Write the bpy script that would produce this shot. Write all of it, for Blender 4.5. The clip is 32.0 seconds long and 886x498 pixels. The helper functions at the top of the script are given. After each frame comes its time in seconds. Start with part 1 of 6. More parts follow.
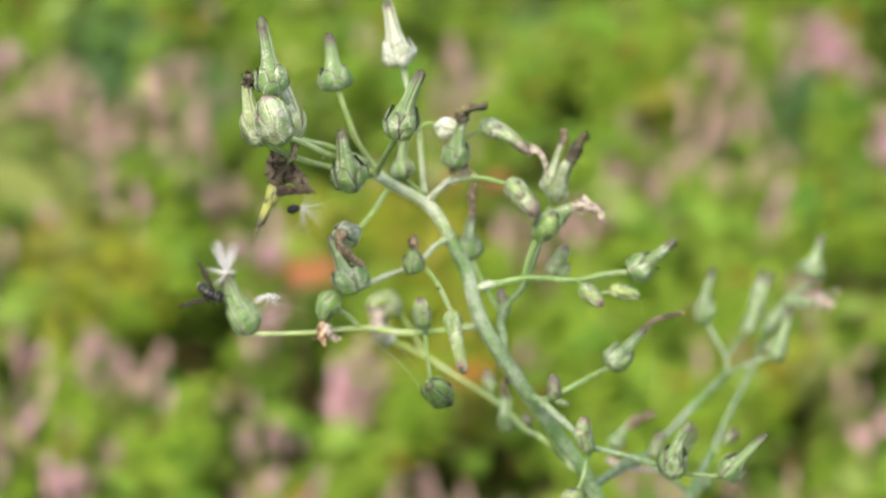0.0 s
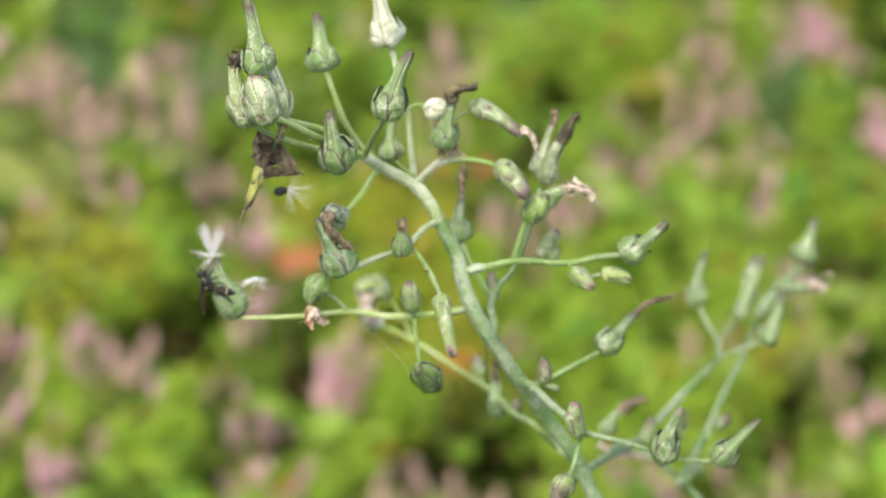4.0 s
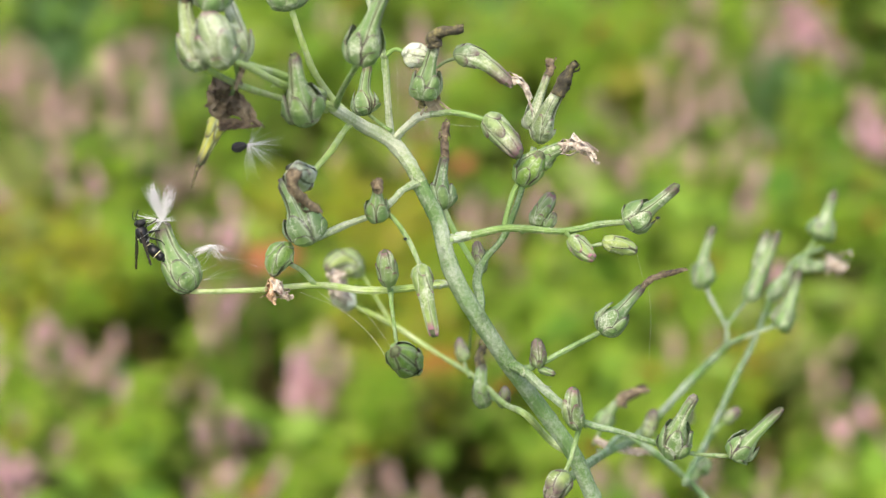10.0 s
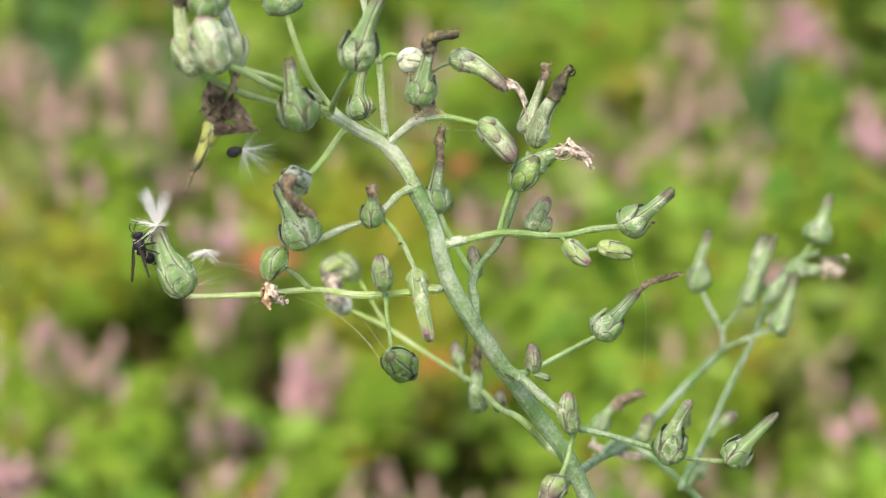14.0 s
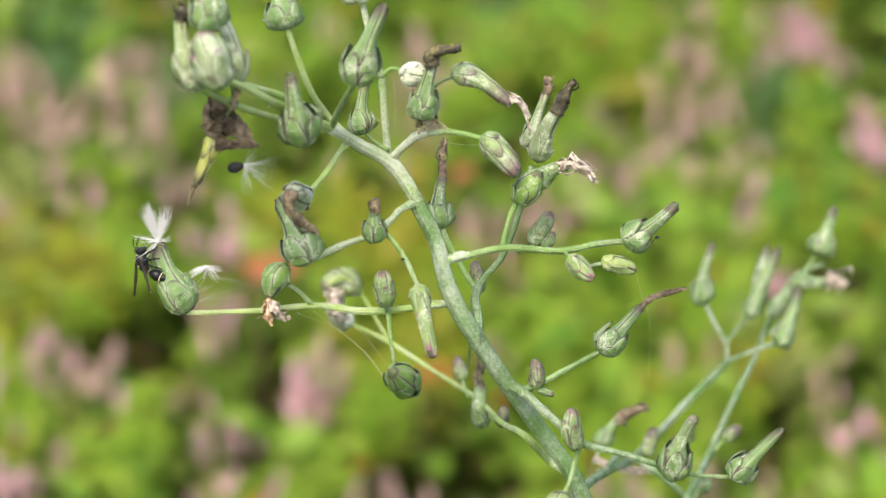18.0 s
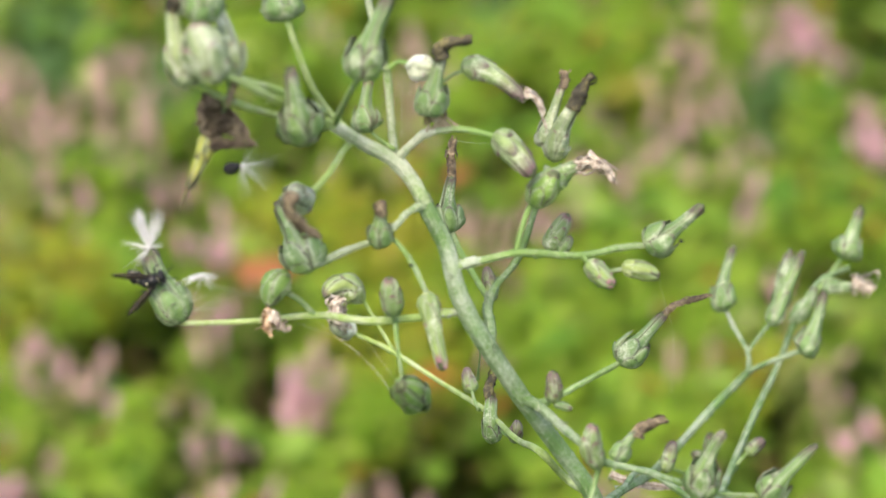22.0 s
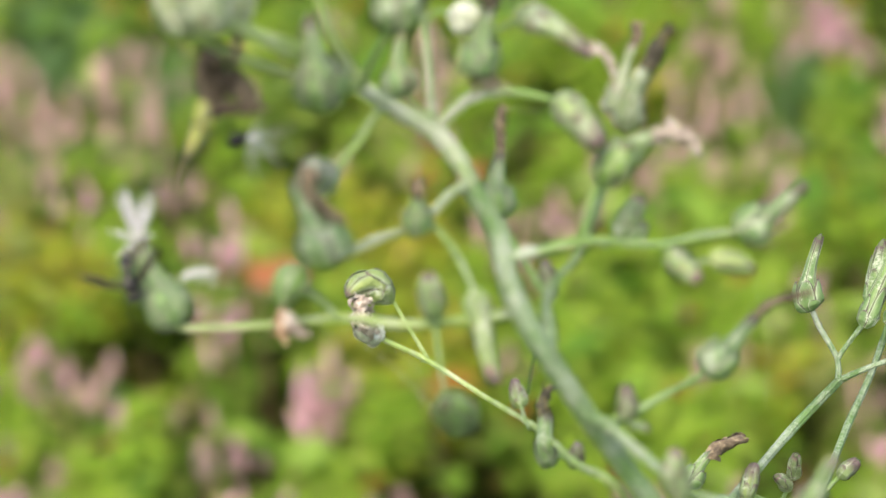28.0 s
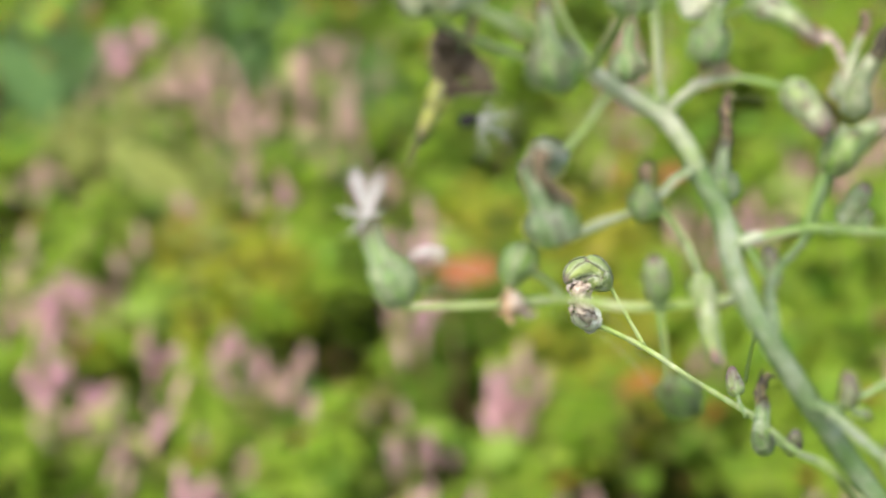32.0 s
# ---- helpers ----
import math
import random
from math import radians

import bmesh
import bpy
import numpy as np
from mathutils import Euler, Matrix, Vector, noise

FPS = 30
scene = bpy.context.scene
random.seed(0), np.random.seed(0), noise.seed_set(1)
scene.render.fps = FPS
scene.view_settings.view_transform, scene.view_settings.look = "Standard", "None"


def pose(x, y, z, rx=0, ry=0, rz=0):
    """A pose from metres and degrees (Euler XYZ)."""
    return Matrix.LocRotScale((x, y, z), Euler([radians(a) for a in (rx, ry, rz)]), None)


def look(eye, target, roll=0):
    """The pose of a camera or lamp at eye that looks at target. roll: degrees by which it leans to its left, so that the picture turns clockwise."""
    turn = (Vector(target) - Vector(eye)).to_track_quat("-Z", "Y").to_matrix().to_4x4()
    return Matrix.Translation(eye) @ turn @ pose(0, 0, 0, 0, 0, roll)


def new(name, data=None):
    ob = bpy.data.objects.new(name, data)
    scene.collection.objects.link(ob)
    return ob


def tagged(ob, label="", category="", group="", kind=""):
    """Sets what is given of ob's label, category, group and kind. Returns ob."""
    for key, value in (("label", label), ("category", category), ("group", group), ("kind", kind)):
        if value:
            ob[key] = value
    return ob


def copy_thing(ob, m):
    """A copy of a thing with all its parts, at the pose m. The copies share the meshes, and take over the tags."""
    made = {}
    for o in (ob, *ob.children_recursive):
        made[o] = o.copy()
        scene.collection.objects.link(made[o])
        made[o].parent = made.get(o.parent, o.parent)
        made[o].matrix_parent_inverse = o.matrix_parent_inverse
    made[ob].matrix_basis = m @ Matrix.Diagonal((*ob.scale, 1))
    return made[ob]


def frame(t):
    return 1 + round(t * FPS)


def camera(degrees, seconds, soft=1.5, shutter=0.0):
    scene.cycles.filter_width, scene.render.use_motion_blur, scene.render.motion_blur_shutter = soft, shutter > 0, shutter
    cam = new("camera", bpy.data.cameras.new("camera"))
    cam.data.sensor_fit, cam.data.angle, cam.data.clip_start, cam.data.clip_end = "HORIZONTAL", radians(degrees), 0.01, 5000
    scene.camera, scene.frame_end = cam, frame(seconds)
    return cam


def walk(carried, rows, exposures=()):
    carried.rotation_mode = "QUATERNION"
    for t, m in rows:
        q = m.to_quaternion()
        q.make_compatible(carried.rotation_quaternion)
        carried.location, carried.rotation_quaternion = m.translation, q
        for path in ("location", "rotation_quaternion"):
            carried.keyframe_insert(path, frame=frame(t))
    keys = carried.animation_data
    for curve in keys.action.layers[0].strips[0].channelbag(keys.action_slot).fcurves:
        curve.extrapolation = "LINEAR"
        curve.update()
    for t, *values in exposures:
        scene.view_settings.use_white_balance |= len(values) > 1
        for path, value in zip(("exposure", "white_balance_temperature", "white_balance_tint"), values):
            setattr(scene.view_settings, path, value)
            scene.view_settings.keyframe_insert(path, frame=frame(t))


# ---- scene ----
cam = camera(14.25, 32.0, soft=1.2)
cam.data.dof.use_dof = True
cam.data.dof.focus_distance = 0.674
cam.data.dof.aperture_fstop = 21.5
# seconds, eye, the point looked at, lean
PATH = [
    (0, (0.0022, -0.6878, 1.1776), (-0.0048, -0.0898, 0.8983), -0.32),
    (0.5, (0.0023, -0.6876, 1.1775), (-0.0044, -0.0897, 0.8981), -0.29),
    (1, (0.0027, -0.6880, 1.1771), (-0.0040, -0.0901, 0.8978), -0.26),
    (1.5, (0.0028, -0.6873, 1.1765), (-0.0036, -0.0895, 0.8970), -0.26),
    (2, (0.0029, -0.6871, 1.1765), (-0.0034, -0.0894, 0.8966), -0.29),
    (2.5, (0.0027, -0.6885, 1.1770), (-0.0034, -0.0909, 0.8969), -0.35),
    (3, (0.0025, -0.6874, 1.1768), (-0.0033, -0.0902, 0.8959), -0.39),
    (3.5, (0.0024, -0.6888, 1.1772), (-0.0032, -0.0918, 0.8958), -0.37),
    (5.5, (-0.0009, -0.6062, 1.1340), (-0.0026, -0.0086, 0.8539), 0.17),
    (6, (-0.0014, -0.5947, 1.1282), (-0.0019, 0.0029, 0.8481), 0.10),
    (6.5, (-0.0011, -0.5959, 1.1284), (-0.0017, 0.0016, 0.8480), 0.07),
    (7, (-0.0010, -0.5965, 1.1285), (-0.0015, 0.0010, 0.8481), 0.07),
    (7.5, (-0.0008, -0.5974, 1.1284), (-0.0013, 0.0002, 0.8482), 0.09),
    (8, (-0.0009, -0.5985, 1.1281), (-0.0012, -0.0008, 0.8483), 0.10),
    (8.5, (-0.0007, -0.6002, 1.1281), (-0.0010, -0.0024, 0.8484), 0.14),
    (9, (-0.0005, -0.6014, 1.1279), (-0.0007, -0.0036, 0.8482), 0.17),
    (9.5, (-0.0002, -0.6022, 1.1274), (-0.0003, -0.0043, 0.8478), 0.18),
    (10, (0.0002, -0.6027, 1.1274), (0.0001, -0.0050, 0.8475), 0.15),
    (10.5, (0.0006, -0.6027, 1.1270), (0.0006, -0.0050, 0.8470), 0.13),
    (11, (0.0009, -0.6034, 1.1273), (0.0010, -0.0058, 0.8472), 0.11),
    (11.5, (0.0014, -0.6035, 1.1275), (0.0013, -0.0060, 0.8473), 0.10),
    (12, (0.0015, -0.6029, 1.1274), (0.0015, -0.0054, 0.8471), 0.11),
    (12.5, (0.0016, -0.6029, 1.1277), (0.0014, -0.0054, 0.8474), 0.14),
    (13, (0.0014, -0.6025, 1.1280), (0.0013, -0.0050, 0.8476), 0.16),
    (13.5, (0.0013, -0.6022, 1.1280), (0.0012, -0.0046, 0.8479), 0.15),
    (14, (0.0010, -0.6021, 1.1280), (0.0010, -0.0044, 0.8482), 0.17),
    (14.5, (0.0007, -0.6015, 1.1277), (0.0008, -0.0036, 0.8482), 0.20),
    (16.5, (0.0006, -0.6001, 1.1277), (0.0006, -0.0018, 0.8492), 0.17),
    (17, (0.0007, -0.5991, 1.1277), (0.0006, -0.0008, 0.8491), 0.08),
    (17.5, (0.0005, -0.5985, 1.1278), (0.0005, -0.0002, 0.8491), 0.03),
    (18, (0.0005, -0.5976, 1.1278), (0.0005, 0.0006, 0.8490), 0.02),
    (18.5, (0.0004, -0.5969, 1.1277), (0.0003, 0.0014, 0.8490), 0.04),
    (19, (0.0000, -0.5972, 1.1282), (0.0000, 0.0010, 0.8495), 0.03),
    (19.5, (-0.0003, -0.5966, 1.1280), (-0.0002, 0.0016, 0.8494), 0.01),
    (20, (-0.0005, -0.5961, 1.1279), (-0.0005, 0.0022, 0.8493), -0.07),
    (20.5, (-0.0002, -0.5957, 1.1283), (-0.0006, 0.0025, 0.8495), -0.17),
    (21, (-0.0003, -0.5951, 1.1282), (-0.0007, 0.0030, 0.8493), -0.24),
    (21.5, (-0.0008, -0.5869, 1.1241), (-0.0010, 0.0114, 0.8453), -0.22),
    (22, (-0.0027, -0.5606, 1.1112), (-0.0012, 0.0378, 0.8327), -0.17),
    (22.5, (-0.0043, -0.5318, 1.0970), (-0.0013, 0.0667, 0.8187), -0.23),
    (23, (-0.0045, -0.5012, 1.0832), (-0.0012, 0.0970, 0.8043), -0.35),
    (23.5, (-0.0070, -0.4785, 1.0714), (-0.0014, 0.1202, 0.7935), -0.41),
    (24, (-0.0077, -0.4650, 1.0646), (-0.0017, 0.1337, 0.7871), -0.38),
    (24.5, (-0.0082, -0.4619, 1.0635), (-0.0023, 0.1368, 0.7857), -0.37),
    (25, (-0.0079, -0.4609, 1.0632), (-0.0035, 0.1376, 0.7849), -0.42),
    (25.5, (-0.0080, -0.4611, 1.0633), (-0.0038, 0.1374, 0.7850), -0.55),
    (27.5, (-0.0074, -0.4643, 1.0644), (-0.0066, 0.1343, 0.7864), -0.73),
    (28, (-0.0082, -0.4653, 1.0644), (-0.0086, 0.1334, 0.7866), -0.52),
    (28.5, (-0.0099, -0.4683, 1.0649), (-0.0233, 0.1307, 0.7881), -1.36),
    (29, (-0.0120, -0.4689, 1.0646), (-0.0403, 0.1298, 0.7882), -1.30),
    (29.5, (-0.0136, -0.4705, 1.0650), (-0.0461, 0.1280, 0.7887), -0.83),
    (30, (-0.0140, -0.4710, 1.0644), (-0.0469, 0.1276, 0.7884), -0.63),
    (30.5, (-0.0145, -0.4702, 1.0634), (-0.0479, 0.1284, 0.7874), -0.53),
    (31, (-0.0143, -0.4701, 1.0632), (-0.0484, 0.1283, 0.7869), -0.57),
    (31.5, (-0.0142, -0.4707, 1.0639), (-0.0487, 0.1274, 0.7869), -0.69),
    (32, (-0.0139, -0.4710, 1.0637), (-0.0490, 0.1271, 0.7867), -0.81),
]
walk(cam, [(t, look(eye, target, roll)) for t, eye, target, roll in PATH])

# ---- light: a bright overcast day ----
SUN_UP, SUN_TURN = 58, 200
world = bpy.data.worlds.new("sky")
scene.world = world
world.use_nodes = True
wn = world.node_tree.nodes
sky = wn.new("ShaderNodeTexSky")
sky.sky_type = "NISHITA"
sky.sun_disc = False
sky.sun_elevation, sky.sun_rotation = radians(SUN_UP), radians(SUN_TURN)
sky.dust_density, sky.air_density = 3.0, 1.0
world.node_tree.links.new(sky.outputs[0], wn["Background"].inputs[0])
wn["Background"].inputs[1].default_value = 0.15
sun = new("sun", bpy.data.lights.new("sun", "SUN"))
sun.data.energy, sun.data.angle, sun.data.color = 1.15, radians(40), (1.0, 0.95, 0.86)
a, e = radians(SUN_TURN), radians(SUN_UP)
sun.matrix_world = look((math.sin(a) * math.cos(e) * 9, math.cos(a) * math.cos(e) * 9, math.sin(e) * 9 + 0.8), (0, 0, 0.8))
scene.view_settings.exposure = 1.28
scene.view_settings.use_white_balance = True
scene.view_settings.white_balance_temperature = 7200


# ---- materials ----
def shader(name, rough=0.6):
    m = bpy.data.materials.new(name)
    m.use_nodes = True
    n, l = m.node_tree.nodes, m.node_tree.links
    b = n["Principled BSDF"]
    b.inputs["Roughness"].default_value = rough
    return m, n, l, b


def ramp(n, l, source, stops):
    r = n.new("ShaderNodeValToRGB")
    while len(r.color_ramp.elements) < len(stops):
        r.color_ramp.elements.new(0.5)
    for el, (p, c) in zip(r.color_ramp.elements, stops):
        el.position, el.color = p, (*c, 1)
    l.new(source, r.inputs[0])
    return r.outputs[0]


def grain(n, l, scale, detail=4.0, rough=0.6, stretch=None):
    g = n.new("ShaderNodeTexNoise")
    g.inputs["Scale"].default_value, g.inputs["Detail"].default_value, g.inputs["Roughness"].default_value = scale, detail, rough
    c = n.new("ShaderNodeTexCoord")
    if stretch:
        k = n.new("ShaderNodeMapping")
        k.inputs["Scale"].default_value = stretch
        l.new(c.outputs["Object"], k.inputs[0])
        l.new(k.outputs[0], g.inputs["Vector"])
    else:
        l.new(c.outputs["Object"], g.inputs["Vector"])
    return g.outputs["Fac"]


def blend(n, l, fac, one, two, kind="MIX"):
    x = n.new("ShaderNodeMix")
    x.data_type, x.blend_type = "RGBA", kind
    for socket, v in ((x.inputs[0], fac), (x.inputs[6], one), (x.inputs[7], two)):
        if isinstance(v, (int, float)):
            socket.default_value = v
        elif isinstance(v, tuple):
            socket.default_value = (*v, 1)
        else:
            l.new(v, socket)
    return x.outputs[2]


def calc(n, l, op, one, two=0.0, clamp=False, plus=0.0):
    x = n.new("ShaderNodeMath")
    x.operation, x.use_clamp = op, clamp
    x.inputs[2].default_value = plus
    for socket, v in ((x.inputs[0], one), (x.inputs[1], two)):
        if isinstance(v, (int, float)):
            socket.default_value = v
        else:
            l.new(v, socket)
    return x.outputs[0]


def relief(n, l, b, height, strength, distance):
    k = n.new("ShaderNodeBump")
    k.inputs["Strength"].default_value, k.inputs["Distance"].default_value = strength, distance
    l.new(height, k.inputs["Height"])
    l.new(k.outputs[0], b.inputs["Normal"])


def stem_material(name, green, pale, powder):
    """A ridged green stem with felted patches of white mildew that thin out into green."""
    m, n, l, b = shader(name, 0.62)
    uv = n.new("ShaderNodeUVMap")
    sep = n.new("ShaderNodeSeparateXYZ")
    l.new(uv.outputs[0], sep.inputs[0])
    rib = calc(n, l, "SINE", calc(n, l, "MULTIPLY_ADD", sep.outputs[0], 56.5, plus=0.0))
    tone = blend(n, l, ramp(n, l, grain(n, l, 120), [(0.35, (0, 0, 0)), (0.65, (1, 1, 1))]), tuple(c * 0.8 for c in green), tuple(c * 1.35 for c in green))
    tone = blend(n, l, calc(n, l, "MULTIPLY", calc(n, l, "ADD", rib, 1.0), 0.09, True), tone, tuple(min(1, c * 1.7) for c in green))
    fine = grain(n, l, 1500, 4, 0.75)
    broad = calc(n, l, "ADD", calc(n, l, "MULTIPLY", grain(n, l, 95, 2), 0.55), calc(n, l, "MULTIPLY", grain(n, l, 330, 4), 0.45))
    felt = calc(n, l, "ADD", broad, calc(n, l, "MULTIPLY_ADD", fine, 0.56, plus=powder - 0.78))
    mask = ramp(n, l, felt, [(0.35, (0, 0, 0)), (0.47, (0.4, 0.4, 0.4)), (0.65, (0.95, 0.95, 0.95))])
    tone = blend(n, l, calc(n, l, "MULTIPLY", mask, 0.85), tone, pale)
    fleck = ramp(n, l, grain(n, l, 420, 3), [(0.7, (0, 0, 0)), (0.76, (1, 1, 1))])
    l.new(blend(n, l, calc(n, l, "MULTIPLY", fleck, 0.45), tone, (0.2, 0.17, 0.06)), b.inputs["Base Color"])
    relief(n, l, b, calc(n, l, "ADD", calc(n, l, "MULTIPLY", rib, 0.12), fine), 0.8, 0.0005)
    return m


stem_green = stem_material("stem_green", (0.1, 0.19, 0.055), (0.47, 0.52, 0.42), 0.425)
twig_green = stem_material("twig_green", (0.17, 0.285, 0.075), (0.52, 0.56, 0.42), 0.39)
twig_pale = stem_material("twig_pale", (0.29, 0.41, 0.11), (0.58, 0.62, 0.43), 0.41)
stem_white = stem_material("stem_white", (0.17, 0.26, 0.08), (0.62, 0.65, 0.52), 0.54)
stem_felt = stem_material("stem_felt", (0.2, 0.28, 0.13), (0.62, 0.66, 0.58), 0.46)


def bract_material(name, green, edge, tip, powder, start=0.9, soft=0.92, felt=(0.55, 0.59, 0.45)):
    """A green bract: dark purple margins, a coloured tip, fine veins and mildew."""
    m, n, l, b = shader(name, 0.55)
    uv = n.new("ShaderNodeUVMap")
    sep = n.new("ShaderNodeSeparateXYZ")
    l.new(uv.outputs[0], sep.inputs[0])
    across = calc(n, l, "ABSOLUTE", calc(n, l, "MULTIPLY_ADD", sep.outputs[0], 2.0, plus=-1.0))
    info = n.new("ShaderNodeObjectInfo")
    tone = blend(n, l, info.outputs["Random"], green, (green[0] * 1.35, green[1] * 1.2, green[2] * 1.05))
    tone = blend(n, l, ramp(n, l, grain(n, l, 330, 5), [(0.38, (0, 0, 0)), (0.66, (1, 1, 1))]), tone, tuple(c * 0.72 for c in green))
    tone = blend(n, l, ramp(n, l, across, [(0.15, (0, 0, 0)), (0.7, (0.5, 0.5, 0.5))]), tone, (0.25, 0.32, 0.175))
    wob = calc(n, l, "MULTIPLY_ADD", grain(n, l, 420, 4), 0.3, plus=-0.15)
    late = calc(n, l, "MULTIPLY", calc(n, l, "SUBTRACT", sep.outputs[1], 0.55), 0.1)
    rim = ramp(n, l, calc(n, l, "ADD", calc(n, l, "ADD", across, wob), late), [(0.79, (0, 0, 0)), (0.88, (1, 1, 1))])
    gaps = ramp(n, l, grain(n, l, 260, 3), [(0.36, (0.25, 0.25, 0.25)), (0.58, (1, 1, 1))])
    tone = blend(n, l, calc(n, l, "MULTIPLY", calc(n, l, "MULTIPLY", rim, soft), gaps), tone, edge)
    skirt = ramp(n, l, calc(n, l, "ADD", calc(n, l, "ADD", across, wob), late), [(0.62, (0, 0, 0)), (0.74, (0.55, 0.55, 0.55)), (0.82, (0, 0, 0))])
    tone = blend(n, l, skirt, tone, (0.42, 0.46, 0.34))
    top = ramp(n, l, calc(n, l, "ADD", sep.outputs[1], calc(n, l, "MULTIPLY", wob, 0.4)), [(start, (0, 0, 0)), (start + (1 - start) * 0.9, (1, 1, 1))])
    tone = blend(n, l, calc(n, l, "MULTIPLY", top, 0.85), tone, tip)
    dust = ramp(n, l, calc(n, l, "ADD", grain(n, l, 320, 3), calc(n, l, "MULTIPLY", grain(n, l, 2200, 2), 0.5)), [(0.92 - powder * 0.36, (0, 0, 0)), (1.2 - powder * 0.36, (1, 1, 1))])
    dust = calc(n, l, "MULTIPLY", dust, calc(n, l, "MULTIPLY_ADD", top, -0.5, plus=0.75))
    l.new(blend(n, l, dust, tone, felt), b.inputs["Base Color"])
    relief(n, l, b, calc(n, l, "ADD", grain(n, l, 500, 3), grain(n, l, 1500, 4)), 0.7, 0.0004)
    return m


PURPLE, DARK = (0.07, 0.038, 0.048), (0.045, 0.027, 0.03)
GREEN = (0.135, 0.245, 0.078)
bract_plain = bract_material("bract_plain", GREEN, PURPLE, (0.07, 0.03, 0.045), 0.28)
bract_pink = bract_material("bract_pink", (0.19, 0.29, 0.085), PURPLE, (0.3, 0.07, 0.17), 0.3)
bract_dark = bract_material("bract_dark", (0.24, 0.33, 0.1), DARK, (0.09, 0.035, 0.06), 0.35)
bract_brown = bract_material("bract_brown", GREEN, (0.08, 0.05, 0.04), (0.16, 0.1, 0.06), 0.3)
bract_dusty = bract_material("bract_dusty", (0.3, 0.36, 0.2), (0.1, 0.08, 0.075), (0.2, 0.1, 0.12), 0.95, soft=0.4, felt=(0.74, 0.77, 0.68))
bract_purple = bract_material("bract_purple", (0.16, 0.24, 0.08), (0.045, 0.025, 0.035), (0.085, 0.035, 0.055), 0.2, 0.55)
bract_tipped = bract_material("bract_tipped", (0.21, 0.31, 0.12), PURPLE, (0.1, 0.035, 0.06), 0.55, 0.62, 0.6)
bract_yellow = bract_material("bract_yellow", (0.34, 0.37, 0.07), DARK, (0.05, 0.03, 0.03), 0.1, 0.7)
bract_ball = bract_material("bract_ball", (0.15, 0.28, 0.055), PURPLE, (0.1, 0.05, 0.06), 0.3, 0.96)
bract_star = bract_material("bract_star", (0.17, 0.27, 0.09), PURPLE, (0.15, 0.035, 0.08), 0.3, 0.84)
bract_half = bract_material("bract_half", (0.2, 0.28, 0.12), PURPLE, (0.2, 0.08, 0.12), 0.65, soft=0.7)
# the long inner bracts have fainter margins
FAINT = {}
for outer, green, tip, powder, start in (
        (bract_plain, GREEN, (0.075, 0.03, 0.045), 0.34, 0.83), (bract_pink, (0.19, 0.29, 0.085), (0.3, 0.07, 0.17), 0.3, 0.9), (bract_dark, (0.24, 0.33, 0.1), (0.09, 0.035, 0.06), 0.35, 0.9),
        (bract_brown, GREEN, (0.16, 0.1, 0.06), 0.3, 0.9), (bract_dusty, (0.34, 0.4, 0.25), (0.2, 0.1, 0.12), 0.9, 0.9), (bract_purple, (0.15, 0.22, 0.08), (0.105, 0.045, 0.068), 0.26, 0.5), (bract_half, (0.2, 0.28, 0.12), (0.2, 0.08, 0.12), 0.65, 0.9),
        (bract_star, (0.17, 0.27, 0.09), (0.16, 0.04, 0.09), 0.3, 0.83), (bract_ball, (0.15, 0.28, 0.055), (0.1, 0.05, 0.06), 0.3, 0.96), (bract_tipped, (0.21, 0.31, 0.12), (0.12, 0.045, 0.075), 0.52, 0.64), (bract_yellow, (0.34, 0.37, 0.07), (0.05, 0.03, 0.03), 0.1, 0.7)):
    FAINT[outer.name] = bract_material(outer.name + "_inner", green, (0.085, 0.06, 0.05), tip, powder, start, 0.62)


def dry_material(name, one, two, three, scale=420):
    m, n, l, b = shader(name, 0.8)
    tone = ramp(n, l, grain(n, l, scale, 5, 0.7), [(0.3, one), (0.5, two), (0.72, three)])
    l.new(tone, b.inputs["Base Color"])
    relief(n, l, b, grain(n, l, scale * 3, 3), 0.5, 0.0004)
    return m


seam_green = dry_material("seam_green", (0.05, 0.06, 0.03), (0.09, 0.11, 0.05), (0.13, 0.17, 0.07))
tip_purple = dry_material("tip_purple", (0.05, 0.03, 0.035), (0.13, 0.075, 0.085), (0.3, 0.21, 0.17), 900)
withered_brown = dry_material("withered_brown", (0.03, 0.022, 0.02), (0.16, 0.12, 0.075), (0.45, 0.36, 0.22), 700)
leaf_dry = dry_material("leaf_dry", (0.03, 0.02, 0.014), (0.11, 0.08, 0.052), (0.28, 0.22, 0.14), 300)
scale_straw = dry_material("scale_straw", (0.09, 0.06, 0.035), (0.28, 0.22, 0.14), (0.5, 0.44, 0.32), 500)
withered_dark = dry_material("withered_dark", (0.014, 0.013, 0.011), (0.06, 0.052, 0.03), (0.3, 0.26, 0.1), 600)
petal_cream = dry_material("petal_cream", (0.1, 0.05, 0.055), (0.46, 0.39, 0.31), (0.76, 0.72, 0.63), 900)
petal_orange = dry_material("petal_orange", (0.07, 0.035, 0.035), (0.45, 0.28, 0.15), (0.74, 0.63, 0.47), 800)
fluff, fn, fl, fb = shader("fluff", 0.5)
fl.new(ramp(fn, fl, grain(fn, fl, 900), [(0.3, (0.82, 0.82, 0.8)), (0.7, (0.9, 0.9, 0.89))]), fb.inputs["Base Color"])
fb.inputs["Transmission Weight"].default_value = 0.15
silk, sn, sl, sb = shader("silk", 0.35)
sl.new(ramp(sn, sl, grain(sn, sl, 300), [(0.3, (0.55, 0.54, 0.5)), (0.7, (0.75, 0.74, 0.7))]), sb.inputs["Base Color"])
